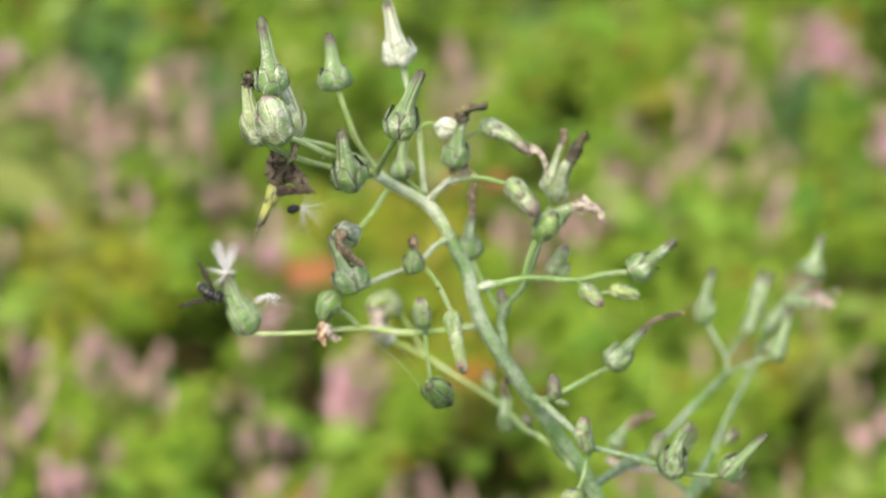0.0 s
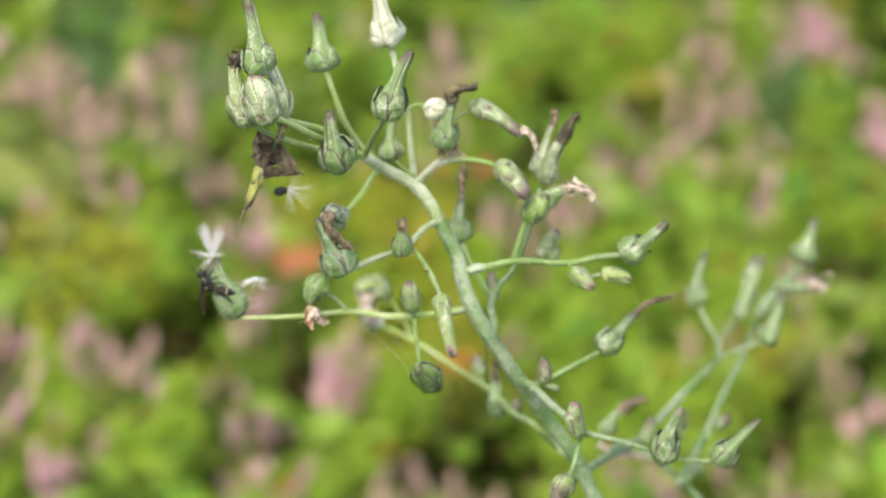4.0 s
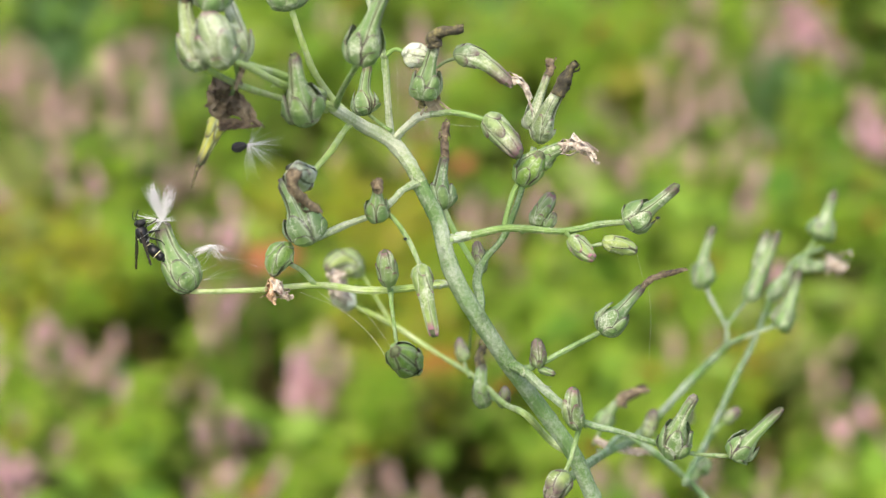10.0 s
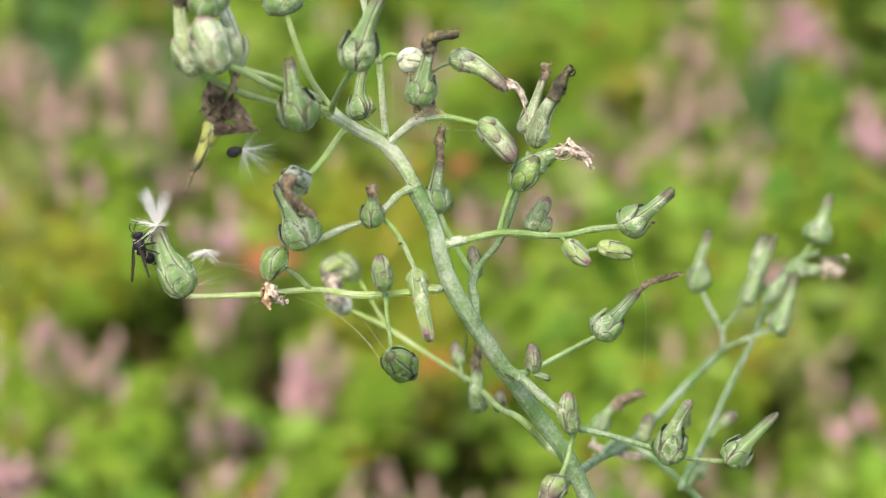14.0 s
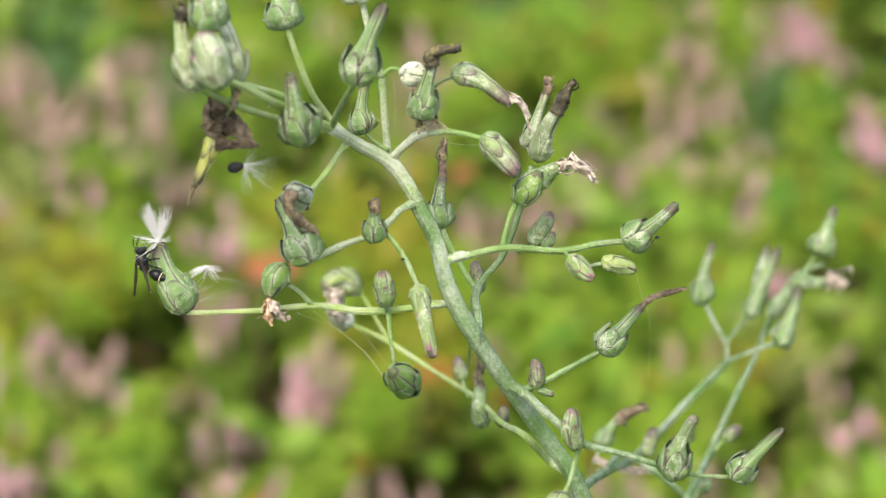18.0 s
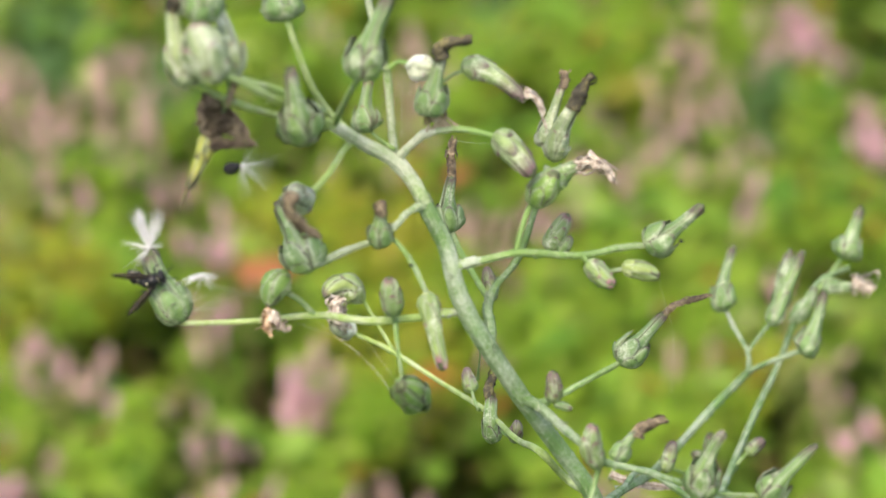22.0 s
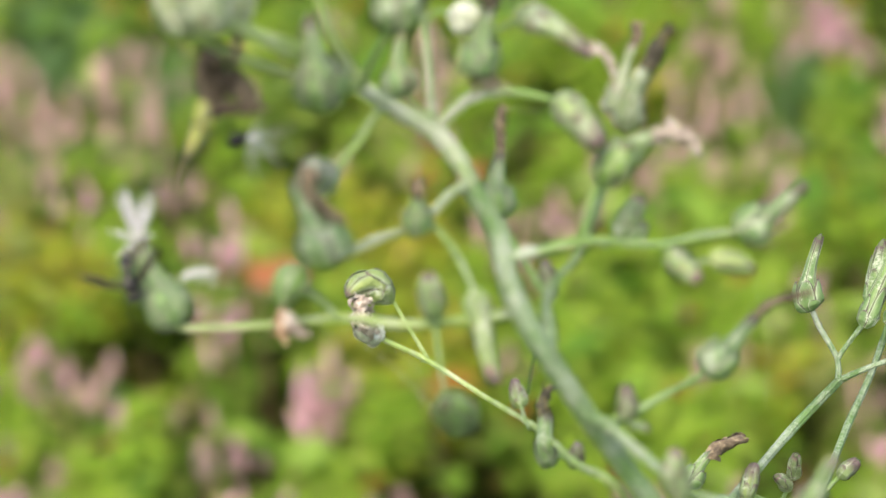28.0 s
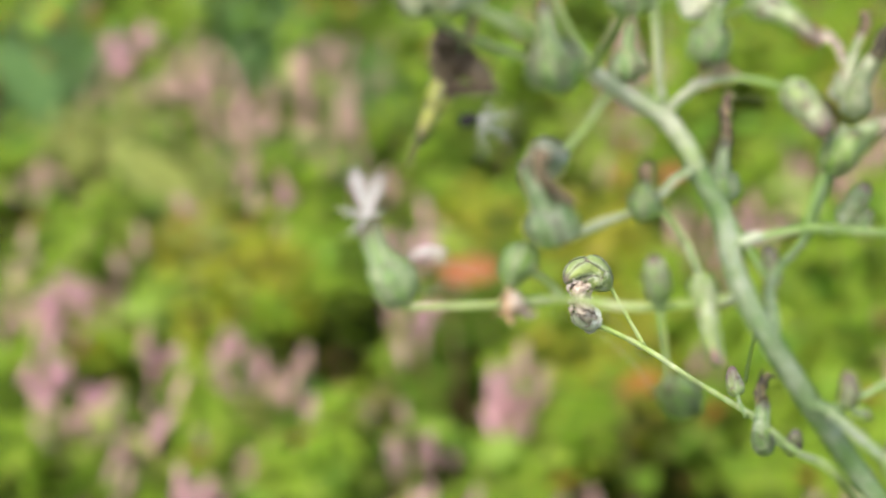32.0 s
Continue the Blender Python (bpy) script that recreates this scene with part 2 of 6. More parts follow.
seed_black = dry_material("seed_black", (0.006, 0.006, 0.008), (0.014, 0.014, 0.016), (0.03, 0.03, 0.03))


def leaf_material(name, stops, rough=0.65):
    m, n, l, b = shader(name, rough)
    info = n.new("ShaderNodeObjectInfo")
    geo = n.new("ShaderNodeNewGeometry")
    mixed = calc(n, l, "FRACT", calc(n, l, "ADD", info.outputs["Random"], geo.outputs["Random Per Island"]))
    tone = ramp(n, l, mixed, stops)
    tone = blend(n, l, ramp(n, l, grain(n, l, 60), [(0.3, (0, 0, 0)), (0.75, (0.4, 0.4, 0.4))]), tone, (0.14, 0.18, 0.02), "MIX")
    l.new(tone, b.inputs["Base Color"])
    b.inputs["Specular IOR Level"].default_value = 0.12
    t = n.new("ShaderNodeBsdfTranslucent")
    l.new(tone, t.inputs[0])
    x = n.new("ShaderNodeMixShader")
    x.inputs[0].default_value = 0.45
    l.new(b.outputs[0], x.inputs[1])
    l.new(t.outputs[0], x.inputs[2])
    l.new(x.outputs[0], n["Material Output"].inputs[0])
    relief(n, l, b, grain(n, l, 260, 3), 0.3, 0.002)
    return m


leaf_bright = leaf_material("leaf_bright", [(0.0, (0.22, 0.4, 0.035)), (0.5, (0.3, 0.48, 0.045)), (1.0, (0.4, 0.53, 0.09))])
leaf_mid = leaf_material("leaf_mid", [(0.0, (0.12, 0.25, 0.03)), (0.5, (0.17, 0.31, 0.038)), (0.85, (0.23, 0.35, 0.055)), (1.0, (0.33, 0.28, 0.13))])
# the shade in the meadow's gaps, put into a leaf colour
leaf_shaded = leaf_material("leaf_shaded", [(0.0, (0.01, 0.026, 0.005)), (0.6, (0.016, 0.04, 0.007)), (0.9, (0.04, 0.07, 0.012)), (1.0, (0.1, 0.05, 0.025))])
# undergrowth colour, darkened to stand for shade below the canopy
under_leaf_shaded = leaf_material("under_leaf_shaded", [(0.0, (0.025, 0.05, 0.006)), (0.45, (0.045, 0.085, 0.01)), (0.7, (0.08, 0.11, 0.016)), (1.0, (0.18, 0.08, 0.05))])
leaf_pale = leaf_material("leaf_pale", [(0.0, (0.34, 0.4, 0.11)), (1.0, (0.4, 0.44, 0.15))])
leaf_yellow = leaf_material("leaf_yellow", [(0.0, (0.34, 0.42, 0.03)), (0.6, (0.42, 0.45, 0.045)), (1.0, (0.47, 0.4, 0.09))])
leaf_teal = leaf_material("leaf_teal", [(0.0, (0.12, 0.26, 0.09)), (1.0, (0.17, 0.3, 0.12))])
red_leaf_mat = leaf_material("red_leaf_mat", [(0.0, (0.5, 0.15, 0.08)), (1.0, (0.58, 0.23, 0.12))])
leaf_broad = leaf_material("leaf_broad", [(0.0, (0.05, 0.14, 0.018)), (0.3, (0.13, 0.29, 0.035)), (0.65, (0.27, 0.46, 0.06)), (1.0, (0.4, 0.52, 0.15))])
rust_leaf_mat = leaf_material("rust_leaf_mat", [(0.0, (0.3, 0.12, 0.03)), (1.0, (0.4, 0.16, 0.04))])
meadow_stem = dry_material("meadow_stem", (0.12, 0.06, 0.03), (0.2, 0.14, 0.06), (0.18, 0.22, 0.06), 80)
spike_pink = dry_material("spike_pink", (0.4, 0.18, 0.22), (0.54, 0.3, 0.34), (0.68, 0.47, 0.5), 160)
spike_faded = dry_material("spike_faded", (0.3, 0.17, 0.14), (0.42, 0.28, 0.23), (0.52, 0.39, 0.33), 260)
soil = dry_material("soil", (0.014, 0.022, 0.006), (0.025, 0.045, 0.01), (0.045, 0.09, 0.018), 30)


# ---- mesh helpers ----
def mesh(name, verts, faces, uvs=None, smooth=True):
    me = bpy.data.meshes.new(name)
    me.from_pydata([tuple(v) for v in verts], [], faces)
    if uvs:
        layer = me.uv_layers.new(name="UVMap")
        flat = np.empty(len(me.loops), dtype=np.int32)
        me.loops.foreach_get("vertex_index", flat)
        layer.data.foreach_set("uv", np.array(uvs, dtype=np.float32)[flat].ravel())
    if smooth:
        me.polygons.foreach_set("use_smooth", [True] * len(me.polygons))
    return me


def part(name, me, material, parent, label=""):
    """One mesh object under a thing or under a part."""
    ob = new(name, me)
    if not me.materials:
        me.materials.append(material)
    ob.parent = parent
    if label:
        ob["label"] = label
    return ob


def spline(points, steps):
    """A smooth line through the points: places and the share of the way, segment by segment."""
    p = [Vector(q) for q in points]
    p = [p[0] * 2 - p[1]] + p + [p[-1] * 2 - p[-2]]
    out = []
    for i in range(1, len(p) - 2):
        a, b, c, d = p[i - 1:i + 3]
        for k in range(steps + (i == len(p) - 3)):
            t = k / steps
            out.append((0.5 * (2 * b + (c - a) * t + (2 * a - 5 * b + 4 * c - d) * t * t + (3 * b - a - 3 * c + d) * t ** 3), i - 1 + t))
    return out


def frames(line):
    """Two cross directions at every place of a line, carried along without twist."""
    tan = [(line[min(i + 1, len(line) - 1)] - line[max(i - 1, 0)]).normalized() for i in range(len(line))]
    u = tan[0].orthogonal().normalized()
    out = []
    for t in tan:
        u = (u - t * u.dot(t)).normalized()
        out.append((u, t.cross(u)))
    return out


def tube(points, radii, steps=5, sides=12, rough=0.05, seed=0, closed=True):
    """verts, faces and uvs of a tube of changing radius along a smooth line."""
    way = spline(points, steps)
    line = [q for q, _ in way]
    verts, faces, uvs = [], [], []
    for (q, s), (u, v) in zip(way, frames(line)):
        i = min(int(s), len(radii) - 2)
        r = radii[i] + (radii[i + 1] - radii[i]) * (s - i)
        for k in range(sides + 1):
            w = 2 * math.pi * k / sides
            bump = 1 + rough * noise.noise(Vector((math.cos(w) * 1.3, math.sin(w) * 1.3, s * 2.1 + seed * 7.7))) + rough * 0.6 * noise.noise(Vector((math.cos(w) * 2.6, math.sin(w) * 2.6, s * 7 + seed)))
            verts.append(q + (u * math.cos(w) + v * math.sin(w)) * r * bump)
            uvs.append((k / sides, s / max(1, len(points) - 1)))
    m = sides + 1
    for j in range(len(way) - 1):
        for k in range(sides):
            faces.append((j * m + k, j * m + k + 1, (j + 1) * m + k + 1, (j + 1) * m + k))
    if closed:
        faces += [tuple(range(sides - 1, -1, -1)), tuple((len(way) - 1) * m + k for k in range(sides))]
    return verts, faces, uvs


# ---- the wild lettuce ----
FOOT = Vector((0.07, 0.05, 0.0))
lettuce = tagged(new("wild_lettuce"), "tall mildewed wild lettuce with green purple-edged heads going to seed", "plant")
lettuce.location = FOOT
CM = 0.01
count = [0]


def cm(p):
    return Vector(p) * CM


def twig(name, points, radii, label=""):
    """A stem through the points, with small scale leaves at its joints."""
    count[0] += 1
    main = name == "main_stem"
    v, f, uv = tube([cm(p) for p in points], [r * CM * (0.87 if main else 0.82 if i % 2 else 0.92) for i, r in enumerate(radii)], 8 if main else 6, 18 if main else 12, 0.5 if "felt" in label else 0.1 if main else 0.18, count[0])
    skin = stem_green if main or name == "lower_stem" or radii[0] > 0.1 else twig_green
    if "white" in label:
        skin = stem_white
    if "felt" in label:
        skin = stem_felt
    if "pale" in label:
        skin = twig_pale
    if "greyish" in label:
        skin = stem_green
    ob = part(name, mesh(name, v, f, uv), skin, lettuce, label)
    # scale leaves
    rng = random.Random(count[0])
    for i in range(0 if not main else 2, len(points) - (1 if len(points) > 2 else 0), 2 if main else 1):
        if rng.random() < 0.6:
            continue
        p, q = cm(points[i]), cm(points[min(i + 1, len(points) - 1)])
        axis = (q - p).normalized()
        side = (axis.orthogonal().normalized() * rng.choice((-1, 1))).normalized()
        side.rotate(Matrix.Rotation(rng.uniform(0, 6.28), 3, axis))
        out = p + side * radii[i] * CM * 0.9
        size = rng.uniform(0.9, 1.6) * min(max(radii[i], 0.05), 0.1) * CM
        cross = axis.cross(side)
        vs, fs, us = [], [], []
        for a in range(5):
            s = a / 4
            half = size * 0.62 * (1 - s) ** 0.7
            mid = out + axis * size * 1.7 * s + side * size * (0.12 + 0.5 * s * s)
            for c in (-1, 0, 1):
                vs.append(mid + cross * half * c - side * abs(c) * half * 0.5)
                us.append(((c + 1) / 2, s))
        for a in range(4):
            for c in range(2):
                k = a * 3 + c
                fs.append((k, k + 1, k + 4, k + 3))
        part("scale_leaf", mesh("scale_leaf", vs, fs, us), bract_brown if rng.random() < 0.25 and not main else skin, ob)
    return ob


SHAPES = {
    "flask": [(0, 0.22), (0.05, 0.6), (0.14, 0.84), (0.27, 0.88), (0.4, 0.77), (0.5, 0.6), (0.58, 0.49), (0.7, 0.42), (0.85, 0.37), (0.96, 0.33), (0.99, 0.24), (1, 0.08)],
    "urn": [(0, 0.25), (0.04, 0.56), (0.12, 0.84), (0.24, 0.88), (0.36, 0.78), (0.45, 0.6), (0.53, 0.46), (0.62, 0.4), (0.8, 0.36), (0.95, 0.34), (0.99, 0.26), (1, 0.1)],
    "cup": [(0, 0.22), (0.05, 0.66), (0.13, 0.92), (0.24, 1.02), (0.35, 1.0), (0.44, 0.91), (0.52, 0.78), (0.6, 0.62), (1, 0.5)],
    "cone": [(0, 0.3), (0.05, 0.75), (0.18, 1.0), (0.36, 0.96), (0.5, 0.76), (0.64, 0.58), (0.85, 0.48), (0.97, 0.43), (1, 0.3)],
    "bud": [(0, 0.3), (0.08, 0.72), (0.25, 0.97), (0.5, 1.0), (0.75, 0.9), (0.9, 0.7), (0.97, 0.45), (1, 0.15)],
    "cylinder": [(0, 0.35), (0.1, 0.82), (0.25, 1.0), (0.45, 0.86), (0.65, 0.7), (0.85, 0.62), (0.97, 0.52), (1, 0.3)],
    "ball": [(0, 0.06), (0.04, 0.38), (0.12, 0.66), (0.25, 0.9), (0.4, 1.0), (0.58, 0.99), (0.75, 0.84), (0.88, 0.58), (0.96, 0.32), (1, 0.06)],
}


def outline(shape, s):
    rows = SHAPES[shape]
    for (a, p), (b, q) in zip(rows, rows[1:]):
        if s <= b:
            k = (s - a) / (b - a)
            return p + (q - p) * (k * k * (3 - 2 * k) * 0.5 + k * 0.5)
    return rows[-1][1]


def flower_head(shape, base, mid, top, width, tip="", powder=0.0):
    """A closed composite head: a dark core wrapped in long inner bracts and short outer ones."""
    count[0] += 1
    rng = random.Random(900 + count[0])
    b, m, t = cm(base), cm(mid), cm(top)
    rings = 18
    line = [b * (1 - s) ** 2 + (2 * m - (b + t) / 2) * 2 * s * (1 - s) + t * s * s for s in [i / rings for i in range(rings + 1)]]
    cross = frames(line)
    r0 = width / 2 * CM * (0.9 if shape in ("flask", "urn") else 0.83)
    skin = bract_dusty if powder > 0.9 else bract_half if powder > 0.2 else {"pink": bract_pink, "dark": bract_dark, "brown": bract_brown, "purple": bract_purple, "star": bract_star, "tipped": bract_tipped, "ball": bract_ball, "yellow": bract_yellow}.get(tip, bract_plain)

    cupped = shape in ("flask", "urn", "cone")

    def place(s, w, lift, form=shape):
        x = s * rings
        i = min(int(x), rings - 1)
        k = x - i
        q = line[i].lerp(line[i + 1], k)
        u, v = cross[i][0].lerp(cross[i + 1][0], k), cross[i][1].lerp(cross[i + 1][1], k)
        lump = 1 + 0.13 * noise.noise(Vector((math.cos(w) * 1.1, math.sin(w) * 1.1, s * 3.2 + count[0] * 3.7))) + 0.06 * noise.noise(Vector((math.cos(w) * 3.1, math.sin(w) * 3.1, s * 9 + count[0])))
        return q + (u * math.cos(w) + v * math.sin(w)) * r0 * outline(form, s) * lift * lump

    vs, fs, us = [], [], []
    sides = 18
    for j in range(rings + 1):
        for k in range(sides):
            vs.append(place(j / rings, 2 * math.pi * k / sides, 0.9))
            us.append((k / sides, j / rings))
    for j in range(rings):
        for k in range(sides):
            fs.append((j * sides + k, j * sides + (k + 1) % sides, (j + 1) * sides + (k + 1) % sides, (j + 1) * sides + k))
    fs += [tuple(range(sides - 1, -1, -1)), tuple(rings * sides + k for k in range(sides))]
    head = part("flower_head", mesh("flower_head", vs, fs, us), seam_green, lettuce)

    def bract(w0, half, s0, s1, lift, pinch, name):
        vs, fs, us = [], [], []
        rows, cols = 17, 9
        lean = rng.uniform(-0.12, 0.12)
        flare = rng.uniform(0.0, 0.05)
        form = "cup" if cupped and name != "inner_bract" else shape
        side = rng.choice((-1, 1, 1))
        for a in range(rows):
            s = a / (rows - 1)
            hw = half * (pinch(s))
            for c in range(cols):
                x = c / (cols - 1) * 2 - 1
                edge = (0.94 if name == "inner_bract" else 0.965) if abs(x) > 0.99 else 1.0
                up = lift * (1 + 0.05 * (1 - x * x) + 0.05 * x * side) * edge + flare * s ** 4
                vs.append(place(s0 + (s1 - s0) * s, w0 + lean * s + hw * x, up, form))
                us.append(((x + 1) / 2, s))
        for a in range(rows - 1):
            for c in range(cols - 1):
                k = a * cols + c
                fs.append((k, k + 1, k + cols + 1, k + cols))
        part(name, mesh(name, vs, fs, us), FAINT[skin.name] if name == "inner_bract" else skin, head)

    n = 6 if width > 0.42 else 5
    turn = rng.uniform(0, 6.28)
    for k in range(n):
        bract(turn + 2 * math.pi * k / n + rng.uniform(-0.12, 0.12), math.pi / n * rng.uniform(1.0, 1.25), 0.02, rng.uniform(0.9, 1.0), rng.uniform(0.95, 1.03), lambda s: 0.82 + 0.17 * math.sin(math.pi * min(1, s * 1.1)), "inner_bract")
    tall = 1.35 if shape in ("ball", "bud") else 1.0
    def tongue(s):
        return max(0.06, (0.74 + 0.26 * min(1, s / 0.3)) * math.sqrt(max(0.0, 1 - max(0, (s - 0.45) / 0.56) ** 2)))

    many = 5 if cupped else 4
    for k in range(many):
        bract(turn + 0.5 + 2 * math.pi / many * k + rng.uniform(-0.2, 0.2), math.pi / 5 * rng.uniform(0.95, 1.2), 0.0, rng.uniform(0.46, 0.57) if cupped else tall * rng.uniform(0.44, 0.6), rng.uniform(0.98, 1.06) if cupped else 1.1, tongue, "middle_bract")
    for k in range(4):
        bract(turn + 1.3 + math.pi / 2 * k + rng.uniform(-0.3, 0.3), math.pi / 5 * rng.uniform(0.8, 1.1), 0.0, (1.0 if cupped else tall) * rng.uniform(0.2, 0.36), 1.1 if cupped else 1.17, tongue, "outer_bract")
    if shape in ("flask", "urn", "cylinder", "cone"):
        # the shrivelled florets that stick out of the tip
        vs, fs, us = [], [], []
        ax = (line[-1] - line[-3]).normalized()
        r = r0 * outline(shape, 0.9)
        for k in range(11):
            w = k * 2.4
            u, v = cross[-1]
            off = u * math.cos(w) + v * math.sin(w)
            tall = rng.uniform(0.3, 1.0) * r
            bend = (off * rng.uniform(-0.5, 0.35) + u * rng.uniform(-0.3, 0.3)) * r
            f = len(vs)
            for a in range(4):
                s = a / 3
                p = line[-2] + off * r * rng.uniform(0.3, 0.75) + ax * tall * s + bend * s * s
                for c in (-1, 1):
                    vs.append(p + ax.cross(off) * c * r * rng.uniform(0.15, 0.34) * (1.1 - 0.6 * s))
                    us.append((c * 0.5 + 0.5, s))
            for a in range(3):
                fs.append((f + a * 2, f + a * 2 + 1, f + a * 2 + 3, f + a * 2 + 2))
        part("withered_tip", mesh("withered_tip", vs, fs, us), withered_dark if rng.random() < 0.4 else tip_purple, head, "shrivelled dark tip")
    return head


def withered(name, base, mid, top, wide0, wide1, skin):
    """A shrivelled remnant: crumpled ribbons round a thin twisted core."""
    count[0] += 1
    rng = random.Random(300 + count[0])
    b, m, t = cm(base), cm(mid), cm(top)
    way = [b * (1 - s) ** 2 + (2 * m - (b + t) / 2) * 2 * s * (1 - s) + t * s * s for s in [i / 9 for i in range(10)]]
    cross = frames(way)
    florets = skin in (petal_cream, petal_orange) and name != "dry_leaf"
    stout = 0.35 if florets or name == "dry_scale" else 1.0
    cv, cf, cu = tube([way[0], way[4], way[9]], [wide0 * 0.4 * stout * CM, (wide0 + wide1) * 0.17 * stout * CM, wide1 * 0.2 * stout * CM], 5, 8, 0.6, count[0])
    ob = part(name, mesh(name, cv, cf, cu), skin, lettuce)

    broad = 1.1 if name == "dry_leaf" else 0.5 if name == "dry_scale" else 0.2 if florets else 0.3

    def ribbon(w0, inner):
        vs, fs, us = [], [], []
        wob, twist = rng.uniform(0, 50), rng.uniform(-1.6, 1.6)
        stop = rng.uniform(0.6, 1.12)
        for i in range(14):
            s = i / 13 * stop
            x = min(s * 9, 8.999)
            q = way[int(x)].lerp(way[int(x) + 1], x - int(x)) + (way[9] - way[8]) * max(0, s - 1) * 6
            u, v = cross[int(x)]
            r = (wide0 + (wide1 - wide0) * s) / 2 * CM
            w = w0 + twist * s + 0.9 * noise.noise(Vector((wob, s * 4, 0)))
            far = r * inner * (0.75 + 0.8 * noise.noise(Vector((wob, s * 5, 3))))
            mid_p = q + (u * math.cos(w) + v * math.sin(w)) * far
            half = r * (broad + (0.14 if florets else 0.34) * noise.noise(Vector((wob, s * 6, 9)))) * (1.0 if s < 0.8 else 0.6)
            sidew = (v * math.cos(w) - u * math.sin(w))
            sink = (u * math.cos(w) + v * math.sin(w))
            for c in (-1, -0.4, 0.4, 1):
                crumple = 0.4 * r * noise.noise(Vector((wob + c * 2, s * 9, 5)))
                vs.append(mid_p + sidew * half * c + sink * (crumple - abs(c) * half * 0.6))
                us.append(((c + 1) / 2, s))
        for i in range(13):
            for c in range(3):
                k = i * 4 + c
                fs.append((k, k + 1, k + 5, k + 4))
        part("shrivelled_petal", mesh("shrivelled_petal", vs, fs, us), skin, ob)

    many = 15 if florets else 9
    for k in range(many):
        ribbon(2 * math.pi * k / many + rng.uniform(-0.3, 0.3), rng.uniform(0.3, 1.15) if florets else rng.uniform(0.45, 1.0))
    return ob


def web_of_skin(foot, brim, skin):
    """A thin torn skin, spun between a stalk and the head above it, with thicker cords at its sides."""
    count[0] += 1
    a, b, c, d = cm(foot[0]), cm(foot[1]), cm(brim[0]), cm(brim[1])
    vs, fs, us = [], [], []
    wide, high = 14, 10
    for j in range(high + 1):
        v = j / high
        for i in range(wide + 1):
            u = i / wide
            pull = 0.5 + (u - 0.5) * (1 - 0.35 * math.sin(math.pi * v))
            p = (a * (1 - pull) + b * pull) * (1 - v ** 0.6) + (c * (1 - pull) + d * pull) * v ** 0.6
            p += Vector((0, 1, 0)) * 0.0006 * noise.noise(p * 900) - Vector((0, 0, 1)) * 0.0004 * math.sin(math.pi * u) * (1 - v)
            vs.append(p)
            us.append((u, v))
    for j in range(high):
        for i in range(wide):
            if noise.noise(Vector((i * 0.37, j * 0.45, 4.0))) < 0.28:
                k = j * (wide + 1) + i
                fs.append((k, k + 1, k + wide + 2, k + wide + 1))
    ob = part("dead_skin", mesh("dead_skin", vs, fs, us), skin, lettuce, "torn straw-coloured web of dead skin")
    for i in (0, 4, 9, wide):
        v, f, uv = tube([vs[j * (wide + 1) + i] for j in (0, 3, 6, high)], [0.0003, 0.0002, 0.0002, 0.0003], 4, 6, 0.4, i)
        part("cord", mesh("cord", v, f, uv), skin, ob)
    return ob


# main stem and the shoots that leave it
twig("main_stem", [(-3.98, -5.37, 79.13), (-4.48, -5.17, 80.26), (-5.11, -5.10, 81.20), (-5.71, -5.20, 82.16), (-6.29, -5.29, 83.16), (-6.71, -5.27, 83.91), (-6.93, -5.12, 84.48), (-7.09, -4.85, 85.05), (-7.44, -4.56, 85.67)], [0.178, 0.178, 0.182, 0.190, 0.197, 0.197, 0.185, 0.178, 0.170])
twig("upper_stem", [(-7.41, -4.59, 85.62), (-7.51, -4.49, 85.82), (-7.90, -4.25, 86.33), (-8.51, -4.47, 86.81), (-9.00, -5.07, 87.41)], [0.16, 0.165, 0.158, 0.15, 0.12], "stem dusted white with mildew")
twig("branch", [(-8.93, -4.91, 87.30), (-9.00, -5.07, 87.41), (-9.47, -6.09, 88.07), (-9.92, -7.10, 88.75), (-10.37, -7.82, 89.33), (-10.63, -8.05, 89.55)], [0.1, 0.1, 0.085, 0.08, 0.07, 0.06], "pale yellow-green stalk")
twig("branch", [(-7.02, -5.02, 84.68), (-6.52, -5.07, 84.82), (-5.78, -5.19, 85.04), (-4.73, -5.12, 84.95), (-4.09, -4.89, 84.98), (-3.54, -4.68, 84.94)], [0.097, 0.087, 0.077, 0.077, 0.068, 0.063])
flower_head("urn", (-3.54, -4.69, 84.91), (-3.13, -4.76, 85.24), (-2.58, -4.75, 85.75), 0.63)
twig("stalk", [(-4.70, -5.12, 84.95), (-4.61, -5.35, 84.92), (-4.51, -5.49, 84.87)], [0.048, 0.043, 0.043])
flower_head("bud", (-4.59, -5.35, 84.92), (-4.43, -5.61, 84.83), (-4.19, -5.89, 84.71), 0.38, tip='pink')
twig("stalk", [(-4.38, -5.51, 84.81), (-4.20, -5.42, 84.79), (-3.98, -5.31, 84.78)], [0.034, 0.038, 0.043])
flower_head("bud", (-4.02, -5.30, 84.80), (-3.69, -5.32, 84.76), (-3.36, -5.28, 84.60), 0.36, tip='dark')
twig("branch", [(-5.86, -5.10, 84.98), (-5.77, -4.94, 85.33), (-5.65, -4.70, 85.61), (-5.51, -4.52, 85.76)], [0.063, 0.058, 0.058, 0.058])
flower_head("ball", (-5.53, -4.57, 85.66), (-5.37, -4.71, 86.05), (-5.14, -4.87, 86.44), 0.57, tip='ball')
flower_head("cylinder", (-5.23, -4.26, 85.85), (-4.99, -4.23, 86.14), (-4.69, -4.27, 86.29), 0.42)
